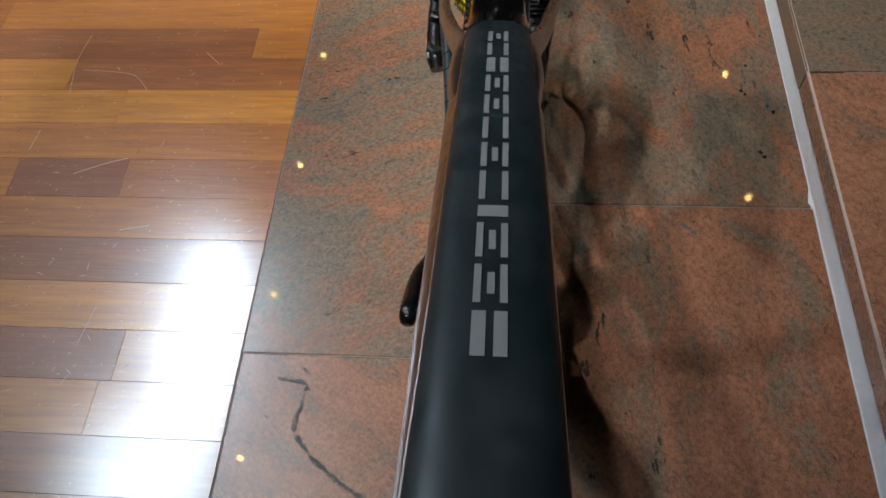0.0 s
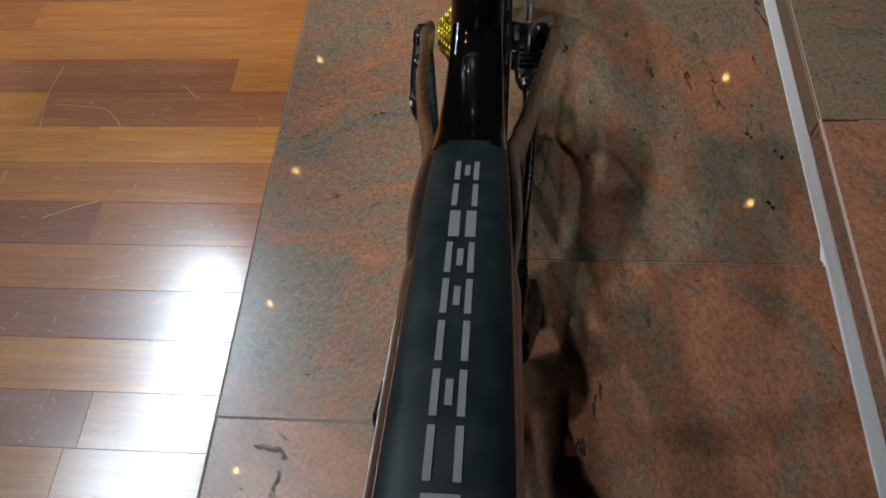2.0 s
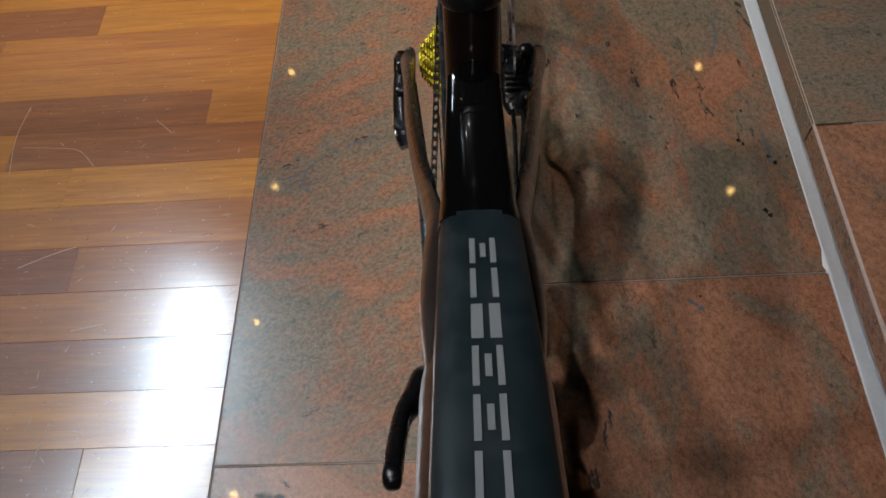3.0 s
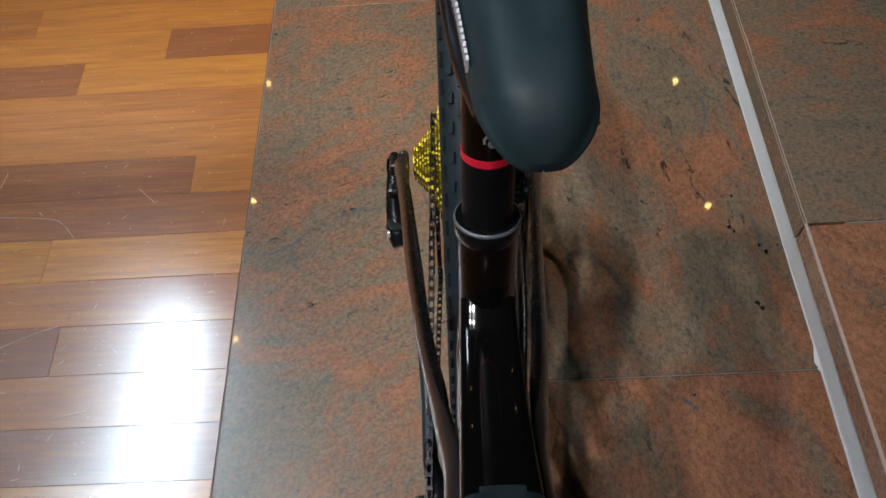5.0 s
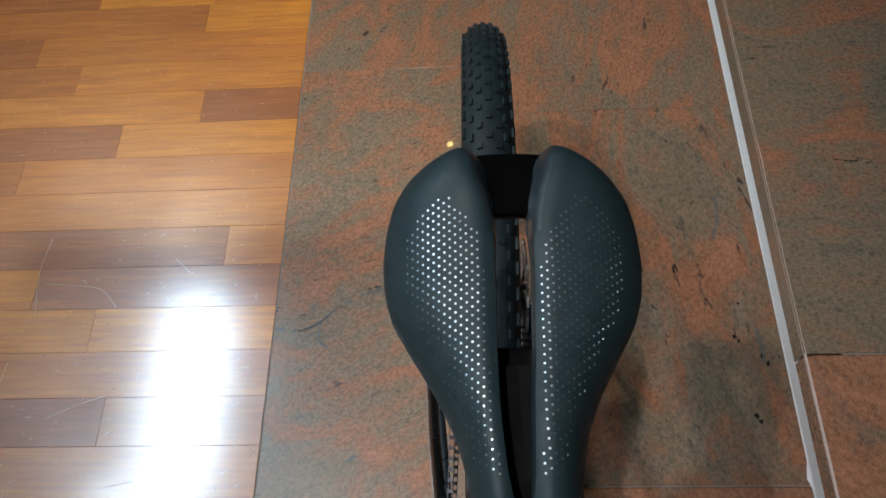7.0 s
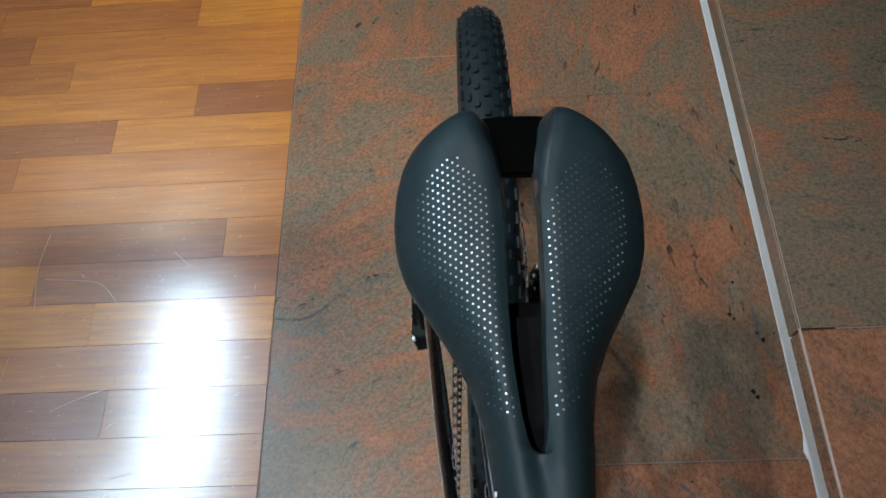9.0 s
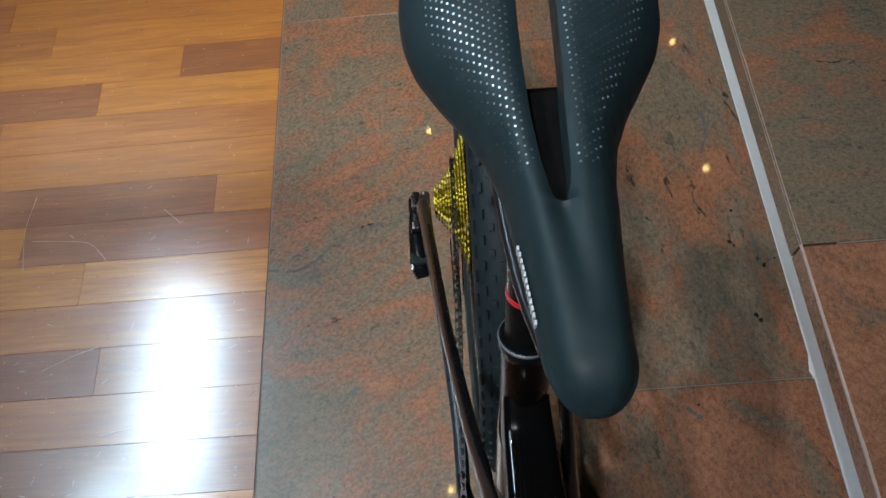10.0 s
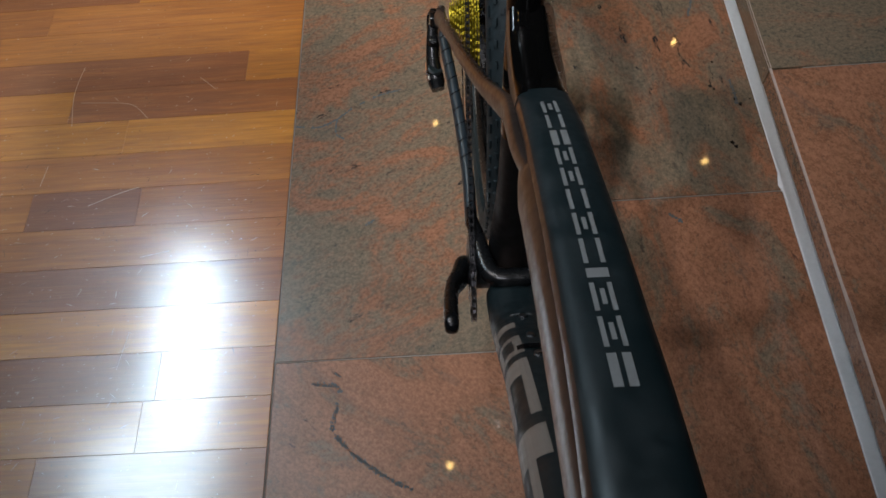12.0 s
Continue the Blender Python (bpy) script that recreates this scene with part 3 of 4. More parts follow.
STAY = [(0.430, 0.0502), (0.495, 0.0508), (0.555, 0.0542), (0.638, 0.0612), (0.71, 0.0695), (0.777, 0.0775), (0.835, 0.0785)]
for s in (-1, 1):
    e = 0.010 if s > 0 else 0.0
    stay = smooth(part("chain_stay", sweep([(s * x, y, 0.371, 0.0070, 0.0115 if y < 0.8 else 0.014) for y, x in STAY], 14, 2.4, 5), BROWN, bike, "bronze-brown chain stay"))
    if s < 0:
        smooth(part("armour", sweep([(s * x, y, 0.373, 0.0084, 0.0130) for y, x in STAY[:-1]], 14, 2.4, 8), ARMOUR, stay, "slate-grey rubber stay guard with slanting grooves"))
        for k in range(9):
            y = 0.535 + 0.029 * k
            ends = [(s * interp(y + q * 0.005, STAY) + q * 0.0086, y + q * 0.005, 0.3865 - 0.002 * abs(q)) for q in (-1, -0.5, 0, 0.5, 1)]
            part("groove", tube(ends, 0.0006, 6, 3, (0, 0, 1)), PLASTIC, stay, "dark slanting groove")
    smooth(part("seat_stay", sweep([(s * 0.0210, 0.198, 0.802, 0.0012, 0.004), (s * 0.0215, 0.225, 0.785, 0.0045, 0.008), (s * 0.0238, 0.265, 0.763, 0.0066, 0.011), (s * 0.0240, 0.305, 0.740, 0.0068, 0.012), (s * 0.0242, 0.340, 0.716, 0.0066, 0.0125), (s * 0.0288, 0.368, 0.695, 0.0062, 0.0120), (s * 0.0342, 0.40, 0.670, 0.0058, 0.0106),
                                    (s * 0.0428, 0.45, 0.634, 0.0056, 0.0098), (s * 0.0575, 0.56, 0.558, 0.0055, 0.0090), (s * 0.0690 + e * 0.5, 0.68, 0.474, 0.0058, 0.0090), (s * 0.0785 + e, 0.785, 0.398, 0.0088, 0.0125), (s * 0.0805 + e, 0.809, 0.380, 0.0100, 0.0150), (s * 0.0800 + e, 0.825, 0.370, 0.0070, 0.010)], 18, 2.3, 6), BROWN, bike, "bronze-brown seat stay with a broad flat yoke end along the top tube"))
    # dark ceiling reflection on the stay's upper face, laid on as a black strip
    top_shade = [(s * (x - 0.0018), y + 0.0016, z + 0.0023, w, 0.0084) for x, y, z, w in ((0.0306, 0.376, 0.689, 0.0030), (0.0342, 0.40, 0.670, 0.0050), (0.0428, 0.45, 0.634, 0.0052), (0.0575, 0.56, 0.558, 0.0052), (0.0690 + e * 0.5, 0.68, 0.474, 0.0050), (0.0755 + e * 0.75, 0.75, 0.4235, 0.0040))]
    smooth(part("stay_top_shade", sweep(top_shade, 14, 2.3, 6), PLASTIC, bike, "black strip standing in for the dark reflection on the seat stay's top"))
    flank = [(s * 0.0200, y, z - 0.043, 0.0092, 0.028) for y, z in ((0.215, 0.813), (0.195, 0.822), (0.145, 0.842), (0.105, 0.8565), (0.04, 0.879), (-0.05, 0.9035), (-0.14, 0.9135))]
    smooth(part("tube_flank", sweep([(s * 0.0195, 0.252, 0.763, 0.0040, 0.010), (s * 0.0198, 0.236, 0.765, 0.0070, 0.022)] + flank, 18, 2.1, 6), BROWN, bike, "flared bronze-brown flank of the top tube"))
    smooth(part("dropout", disc(s * 0.073 + e, s * 0.086 + e, 0.017, (0, AXLE[1] - 0.006, AXLE[2] + 0.003), 28), BROWN, bike, "bronze-brown dropout"))


# ---- wheels ----
def wheel(name, centre, rear):
    root = empty(name)
    root.parent = bike
    root["label"] = "black knobbly tyre on a black rim"
    r = 0.368
    prof = []
    for k in range(20):
        a = radians(-128 + 256 * k / 19)
        prof.append((0.0275 * math.sin(a), r - 0.0275 + 0.0275 * math.cos(a) * (1.0 if math.cos(a) > 0 else 1.15)))
    tyre = smooth(part("tyre", revolve(prof, centre, 96), RUBBER, root, "black knobbly rubber tyre"))
    v, f, count = [], [], 94
    for i in range(count):
        for u, w, l, off in ((0.0, 0.0026, 0.0036, 0.0), (0.0090, 0.0026, 0.0034, 0.5), (-0.0090, 0.0026, 0.0034, 0.5), (0.0165, 0.0021, 0.0042, 0.0), (-0.0165, 0.0021, 0.0042, 0.0), (0.0235, 0.0014, 0.0060, 0.5), (-0.0235, 0.0014, 0.0060, 0.5)):
            a = 2 * math.pi * (i + off) / count
            lat = math.asin(u / 0.0275)
            rr = r - 0.0275 + 0.0275 * math.cos(lat)
            m = Matrix.Translation((centre[0] + u, centre[1] + rr * math.cos(a), centre[2] + rr * math.sin(a)))
            m = m @ Matrix.Rotation(a, 4, "X") @ Matrix.Rotation(-lat, 4, "Z")
            b = box((-w, -0.001, -l), (w, 0.0026, l))
            k = len(v)
            v += [m @ Vector(p) for p in b[0]]
            f += [tuple(q + k for q in face) for face in b[1]]
    tagged(part("tread", (v, f), RUBBER, tyre, "small rectangular rubber knobs"), kind="stuff")
    rim = smooth(part("rim", revolve([(-0.0145, 0.318), (-0.0165, 0.307), (-0.0155, 0.292), (-0.007, 0.283), (0.007, 0.283), (0.0155, 0.292), (0.0165, 0.307), (0.0145, 0.318)], centre, 96), PLASTIC, root, "black carbon rim"))
    for a0, mat, span in ((0.15, WHITE, 0.26), (0.44, RED, 0.12), (1.75, WHITE, 0.26), (2.04, RED, 0.12), (3.3, WHITE, 0.26), (3.6, RED, 0.12), (4.85, WHITE, 0.26), (5.15, RED, 0.12)):
        for s in (-1, 1):
            vv, ff = [], []
            cells = 7 if mat is WHITE else 1
            for c in range(cells):
                k = len(vv)
                for q in (0, 1):
                    a = a0 + span * (c + 0.78 * q) / cells
                    for rad in (0.2945, 0.3055):
                        vv.append((centre[0] + s * (0.0166 + (rad - 0.2945) * 0.04), centre[1] + rad * math.cos(a), centre[2] + rad * math.sin(a)))
                ff.append((k, k + 1, k + 3, k + 2))
            tagged(part("decal", (vv, ff), mat, rim, "printed bars"), kind="stuff" if cells > 1 else "")
    hub = smooth(part("hub", revolve([(-0.05, 0.009), (-0.05, 0.016), (-0.03, 0.026), (-0.026, 0.014), (0.026, 0.014), (0.03, 0.026), (0.036, 0.020), (0.06, 0.016), (0.06, 0.009)], centre, 28), PLASTIC, root, "black hub"))
    for i in range(28):
        a = 2 * math.pi * i / 28
        s = 1 if i % 2 else -1
        tw = 0.5 if (i // 2) % 2 else -0.5
        p = (centre[0] + s * 0.028, centre[1] + 0.022 * math.cos(a + tw), centre[2] + 0.022 * math.sin(a + tw))
        q = (centre[0], centre[1] + 0.287 * math.cos(a), centre[2] + 0.287 * math.sin(a))
        part("spoke", tube([p, q], 0.0010, 5, 1, (0.3, 0.5, 0.8)), PLASTIC, root)
    rot = []
    n = 72
    for i in range(n):
        a = 2 * math.pi * i / n
        rot.append(0.080 + 0.0018 * math.sin(a * 18))
    vv, ff = [], []
    for x in (-0.0012, 0.0012):
        for rad in (0.066, None):
            for i in range(n):
                a = 2 * math.pi * i / n
                rr = rad or rot[i]
                vv.append((centre[0] + 0.056 + x, centre[1] + rr * math.cos(a), centre[2] + rr * math.sin(a)))
    for i in range(n):
        j = (i + 1) % n
        ff += [(i, j, n + j, n + i), (2 * n + i, 3 * n + i, 3 * n + j, 2 * n + j), (n + i, n + j, 3 * n + j, 3 * n + i), (i, 2 * n + i, 2 * n + j, j)]
    arms = []
    for i in range(6):
        a = 2 * math.pi * i / 6
        arms.append(tube([(centre[0] + 0.056, centre[1] + 0.02 * math.cos(a - 0.4), centre[2] + 0.02 * math.sin(a - 0.4)), (centre[0] + 0.056, centre[1] + 0.068 * math.cos(a), centre[2] + 0.068 * math.sin(a))], 0.0022, 6, 1))
    part("brake_rotor", join((vv, ff), *arms), STEEL, root, "steel brake rotor")
    return root


rear = wheel("rear_wheel", AXLE, True)
wheel("front_wheel", FRONT, False)


def gear(x, teeth, thick, centre, hole, depth=0.0035):
    """A toothed ring."""
    r0 = teeth * 0.0127 / (2 * math.pi)
    n = teeth * 4
    ring = []
    for i in range(n):
        ring.append(r0 + (depth * 0.6 if i % 4 in (1, 2) else -depth * 0.5))
    v, f = [], []
    for dx in (-thick / 2, thick / 2):
        for inner in (True, False):
            for i in range(n):
                a = 2 * math.pi * i / n
                rr = hole if inner else ring[i]
                v.append((centre[0] + x + dx, centre[1] + rr * math.cos(a), centre[2] + rr * math.sin(a)))
    for i in range(n):
        j = (i + 1) % n
        f += [(i, j, n + j, n + i), (2 * n + i, 3 * n + i, 3 * n + j, 2 * n + j), (n + i, n + j, 3 * n + j, 3 * n + i), (i, 2 * n + i, 2 * n + j, j)]
    return v, f


TEETH = (50, 42, 36, 32, 28, 24, 21, 18, 16, 14, 12, 10)
cassette = empty("cassette")
cassette.parent = bike
cassette["label"] = "gold twelve-speed cassette"
for i, t in enumerate(TEETH):
    part("sprocket", gear(-0.0235 - 0.00365 * i, t, 0.0021, AXLE, max(0.012, t * 0.00202 - 0.012)), GOLD, cassette)
smooth(part("carrier", revolve([(-0.066, 0.004), (-0.066, 0.016), (-0.05, 0.020), (-0.030, 0.055), (-0.027, 0.07), (-0.025, 0.03), (-0.02, 0.004)], AXLE, 36), GOLD, cassette, "gold sprocket carrier"))

# drivetrain
XC = -0.052
crank = empty("crankset")
crank.parent = bike
crank["label"] = "black crankset without pedals"
part("chainring", gear(XC, 34, 0.0024, BB, 0.052), DARKSTEEL, crank, "dark steel chainring")
smooth(part("spider", revolve([(-0.004, 0.0), (-0.005, 0.03), (-0.002, 0.054), (0.003, 0.054), (0.004, 0.03), (0.004, 0.0)], (XC - 0.001, BB[1], BB[2]), 30, False), PLASTIC, crank, "black chainring spider"))
ang = math.atan2(0.105, -0.140)
for s in (-1, 1):
    d = np.array([0, math.cos(ang), math.sin(ang)]) * (1 if s < 0 else -1)
    rows = []
    for l, x, w, h in ((-0.020, 0.062, 0.010, 0.013), (0.0, 0.064, 0.0125, 0.020), (0.025, 0.070, 0.0115, 0.017), (0.055, 0.0795, 0.0092, 0.0145), (0.10, 0.0825, 0.0092, 0.0135), (0.145, 0.0825, 0.0092, 0.0135), (0.154, 0.0825, 0.0078, 0.0095), (0.158, 0.0825, 0.003, 0.004)):
        p = np.array(BB) + d * l
        rows.append((s * x if s < 0 else x - 0.011, p[1], p[2], w, h))
    smooth(part("crank_arm", sweep(rows, 18, 2.6, 5), PLASTIC, crank, "black carbon crank arm"))


def chain_run(points):
    """Roller chain links along a line: outer and inner plates by turns, with pins."""
    pts = curve(points, 40)
    seg = np.linalg.norm(np.diff(pts, axis=0), axis=1)
    total = np.r_[0, np.cumsum(seg)]
    out, count = [], int(total[-1] / 0.0127)
    for k in range(count):
        a = np.array([np.interp(k * 0.0127, total, pts[:, c]) for c in range(3)])
        b = np.array([np.interp((k + 1) * 0.0127, total, pts[:, c]) for c in range(3)])
        d = Vector(b - a).normalized()
        m = Matrix.Translation(a) @ Vector(d).to_track_quat("Y", "Z").to_matrix().to_4x4()
        w = 0.0030 if k % 2 else 0.0022
        for s in (-1, 1):
            out.append(turned(box((s * w - 0.0004, -0.0035, -0.0038), (s * w + 0.0004, 0.0162, 0.0038)), m))
        out.append(turned(box((-0.0034, -0.002, -0.002), (0.0034, 0.002, 0.002)), m))
    return join(*out)


rc, rg, xg = 34 * 0.00202, 28 * 0.00202, -0.0381
upper = [(XC, BB[1] - rc * math.cos(radians(a)), BB[2] + rc * math.sin(radians(a))) for a in (-80, -50, -20, 10, 40, 70, 88)]
upper += [(xg, AXLE[1] - 0.01, AXLE[2] + rg)] + [(xg, AXLE[1] + rg * math.cos(radians(a)), AXLE[2] + rg * math.sin(radians(a))) for a in (60, 20, -20, -60)]
upper += [(xg, AXLE[1] - 0.005, AXLE[2] - rg - 0.03), (xg, 0.80, 0.24), (xg, 0.785, 0.17), (xg, 0.765, 0.155), (xg, 0.745, 0.165), (XC, BB[1] + 0.02, BB[2] - rc + 0.003), upper[0]]
tagged(part("chain", chain_run(upper), DARKSTEEL, bike, "dark roller chain"))

mech = empty("rear_derailleur")
mech.parent = bike
mech["label"] = "black rear derailleur with a cable loop"
smooth(part("body", sweep([(-0.094, 0.828, 0.350, 0.008, 0.008), (-0.096, 0.812, 0.332, 0.0095, 0.012), (-0.0955, 0.788, 0.305, 0.0120, 0.017), (-0.0925, 0.766, 0.288, 0.0145, 0.018), (-0.089, 0.750, 0.280, 0.011, 0.012)], 16, 3.2, 4), PLASTIC, mech))
smooth(part("clutch", turned(revolve([(-0.004, 0.0), (-0.004, 0.010), (0.003, 0.013), (0.006, 0.011), (0.006, 0.0)], (0, 0, 0), 24, False), Matrix.Translation((-0.094, 0.770, 0.306)) @ Matrix.Rotation(radians(-70), 4, "Y")), MATTE, mech, "round black clutch cover"))
# white highlight on the derailleur, made as a small bright tube
smooth(part("glint_pin", tube([(-0.107, 0.768, 0.298), (-0.1055, 0.782, 0.309)], 0.0016, 8, 1), STEEL, mech, "small bright steel tube added as a highlight"))
part("link", soft_box((-0.103, 0.795, 0.285), (-0.084, 0.838, 0.345), 0.006, 3), PLASTIC, mech)
part("mount", soft_box((-0.098, 0.818, 0.33), (-0.086, 0.845, 0.372), 0.004, 2), PLASTIC, mech)
part("print", box((-0.1085, 0.772, 0.290), (-0.1078, 0.790, 0.304)), ORANGE, mech, "copper printed bars")
for dx in (-0.008, 0.008):
    smooth(part("cage", sweep([(xg + dx, 0.808, 0.265, 0.0012, 0.016), (xg + dx, 0.80, 0.22, 0.0012, 0.009), (xg + dx, 0.778, 0.168, 0.0012, 0.018)], 10, 2.4, 5), PLASTIC, mech, "black cage plate"))
part("pulley", gear(xg, 14, 0.003, (0, 0.805, 0.255), 0.004), PLASTIC, mech)
part("pulley", gear(xg, 14, 0.003, (0, 0.775, 0.168), 0.004), PLASTIC, mech)
smooth(part("barrel", tube([(-0.102, 0.772, 0.302), (-0.104, 0.755, 0.300)], 0.003, 10, 1), STEEL, mech, "steel cable end"))
smooth(part("cable", tube([(-0.082, 0.795, 0.388), (-0.092, 0.826, 0.380), (-0.1005, 0.838, 0.360), (-0.101, 0.820, 0.338), (-0.092, 0.793, 0.326)], 0.0019, 10, 6), PLASTIC, mech, "black cable housing loop"))

caliper = empty("brake_caliper")
caliper.parent = bike
caliper["label"] = "black rear brake caliper"
smooth(part("body", sweep([(0.055, 0.715, 0.384, 0.010, 0.008), (0.056, 0.728, 0.386, 0.016, 0.012), (0.056, 0.75, 0.388, 0.018, 0.014), (0.057, 0.778, 0.390, 0.017, 0.014), (0.058, 0.797, 0.388, 0.010, 0.009)], 18, 2.8, 5), PLASTIC, caliper))
for yy in (0.736, 0.745, 0.754, 0.763):
    smooth(part("fin", soft_box((0.044, yy - 0.0016, 0.396), (0.068, yy + 0.0016, 0.4065), 0.0012, 1), PLASTIC, caliper, "black cooling fin"))
smooth(part("piston_cap", disc(0.034, 0.040, 0.012, (0, 0.758, 0.388), 24), PLASTIC, caliper, "black piston cap"))
smooth(part("piston_cap", disc(0.072, 0.078, 0.012, (0, 0.758, 0.388), 24), PLASTIC, caliper, "black piston cap"))
smooth(part("knob", sweep([(0.064, 0.812, 0.388, 0.004, 0.004), (0.066, 0.812, 0.388, 0.010, 0.010), (0.072, 0.812, 0.388, 0.013, 0.013), (0.080, 0.812, 0.388, 0.012, 0.012), (0.084, 0.812, 0.388, 0.005, 0.005)], 18, 2, 4, (0, 0, 1)), PLASTIC, caliper, "round black mount"))
for x, y in ((0.041, 0.806), (0.064, 0.800), (0.047, 0.726), (0.066, 0.730)):
    smooth(part("bolt", tube([(x, y, 0.382), (x, y, 0.402)], 0.0042, 12, 1), STEEL, caliper, "steel bolt"))
for dx in (0, 0.012):
    smooth(part("hose", tube([(0.050 + dx, 0.722, 0.388), (0.052 + dx, 0.68, 0.392), (0.048 + dx, 0.58, 0.392), (0.044 + dx * 0.5, 0.47, 0.375)], 0.0026, 10, 6), PLASTIC, caliper, "black hose"))

# ---- lettering on the panel: plain bars ----
topc = curve(pushed(TOP), 6)


def on_top(y, x, grow=0.0019):
    """A point on the panel's top at y, x."""
    k = int(np.clip(np.searchsorted(topc[:, 1], y) - 1, 0, len(topc) - 2))
    f = (y - topc[k, 1]) / (topc[k + 1, 1] - topc[k, 1])
    r = topc[k] + (topc[k + 1] - topc[k]) * f
    s = abs(x - r[0]) / (r[3] + 0.0012)
    h = (r[4] + grow) * (1 - s**TUBE_POWER) ** (1 / TUBE_POWER)
    t = topc[k + 1, 1:3] - topc[k, 1:3]
    t /= np.linalg.norm(t)
    return (x, r[1] - t[1] * h, r[2] + t[0] * h)


def station(y):
    """The tube station whose top point lies at y."""
    s = y
    for _ in range(6):
        s += y - on_top(s, 0.001)[1]
    return s


GLYPHS = {
    "a": ("##.##", "##.##", "##.##", "##.##", "##.##"),
    "b": ("#...#", "#.#.#", "#.#.#", "#.#.#", "#...#"),
    "c": ("#...#", "#...#", "#...#", "#...#", "#...#"),
    "d": ("#####",),
}
order = "bcabbcbcdbba"
y = 0.2965
weights = [0.36 if s == "d" else 1.0 for s in order]
pitch = 0.2655 / (sum(weights) + 0.2 * (len(order) - 1))
for s, w in zip(order, weights):
    l, hx = pitch * w, 0.0062
    us = [y - l * q for q in ((0, 1) if s == "d" else (0, 0.22, 0.4, 0.6, 0.78, 1))]
    vs = [0.0006 + hx * q for q in (-1, -0.56, -0.2, 0.24, 0.56, 1)]
    part("letter_bar", masked(lambda u, v: on_top(station(u), v), GLYPHS[s], us, vs), SILVER, bike, "silver-grey printed bar shape")
    y -= l + 0.2 * pitch

# ---- saddle ----
WIDE = [(0.3705, 0.0163), (0.385, 0.0169), (0.40, 0.0177), (0.43, 0.0200), (0.45, 0.0222), (0.475, 0.0250), (0.497, 0.0304), (0.517, 0.0398), (0.54, 0.0534), (0.553, 0.0608), (0.568, 0.0653), (0.585, 0.0664), (0.601, 0.0651), (0.615, 0.0614), (0.627, 0.0550), (0.635, 0.0485), (0.6395, 0.0415), (0.6415, 0.0365)]
GAP = [(0.367, 0.0), (0.457, 0.0), (0.460, 0.0028), (0.465, 0.0046), (0.475, 0.0062), (0.50, 0.0078), (0.53, 0.0092), (0.58, 0.0099), (0.595, 0.0105), (0.609, 0.0138), (0.621, 0.0185), (0.631, 0.0205), (0.6415, 0.023)]
CROWN = [(0.3705, 0.9895), (0.385, 0.9899), (0.395, 0.9903), (0.43, 0.9908), (0.478, 0.9925), (0.55, 0.9985), (0.60, 1.0075), (0.618, 1.0122), (0.631, 1.0125), (0.6415, 1.0065)]
GROOVE = [(0.367, 0.0), (0.40, 0.0), (0.44, 0.0035), (0.455, 0.006), (0.47, 0.0), (0.64, 0.0)]


def mid(y):
    """The saddle points a little to one side: its middle line."""
    return interp(y, [(0.37, 0.0056), (0.46, 0.0042), (0.51, 0.0022), (0.57, 0.0010), (0.64, 0.0002)])


def smooth_table(table):
    xs, ys = np.array(table).T
    fine = np.linspace(xs[0], xs[-1], 400)
    val = np.interp(fine, xs, ys)
    ker = np.hanning(15)
    ker /= ker.sum()
    pad = np.pad(val, 7, mode="reflect", reflect_type="odd")
    return list(zip(fine, np.convolve(pad, ker, "valid")))


WIDE_S, CROWN_S = smooth_table(WIDE), smooth_table(CROWN)


NOSE_BACK, NOSE_LONG = 0.392, 0.0245


def nose(y):
    """How far the blunt rounded nose is drawn in: 0 at the tip, 1 behind it."""
    s = min(max((NOSE_BACK - y) / NOSE_LONG, 0.0), 1.0)
    return (1 - s**2.25) ** (1 / 2.25)


def half_width(y):
    return interp(y, WIDE_S) * nose(y)


def slot(y):
    """Half width of the central cut-out and how far it lies to one side."""
    g = interp(y, GAP)
    return g, interp(y, [(0.43, -0.0012), (0.455, -0.0030), (0.50, -0.0028), (0.535, -0.0014), (0.57, -0.0004)]) * min(1.0, g / 0.0028)


def saddle_top(y, x, side=0):
    """Height of the cover at y and distance x from the middle, on one side of it."""
    w = max(half_width(y), 1e-4)
    gap, off = slot(y)
    g = gap + side * off
    s = min(abs(x) / w, 1.0)
    z = interp(y, CROWN_S) - 0.017 * min(max((NOSE_BACK - y) / NOSE_LONG, 0.0), 1.0) ** 3 - 0.014 * s**5 * min(1, w / 0.03) - 0.013 * s**2.2 * min(1, w / 0.05)
    q = min(1.0, max(0.0, 1 - (x - g) / 0.009))
    z -= (0.0038 * q**2 if gap > 0.002 else 0.0)
    if gap < 0.006:
        z -= interp(y, GROOVE) * math.exp(-(((x - side * interp(y, [(0.42, 0.0), (0.455, -0.0030)])) / 0.006) ** 2))
    return z


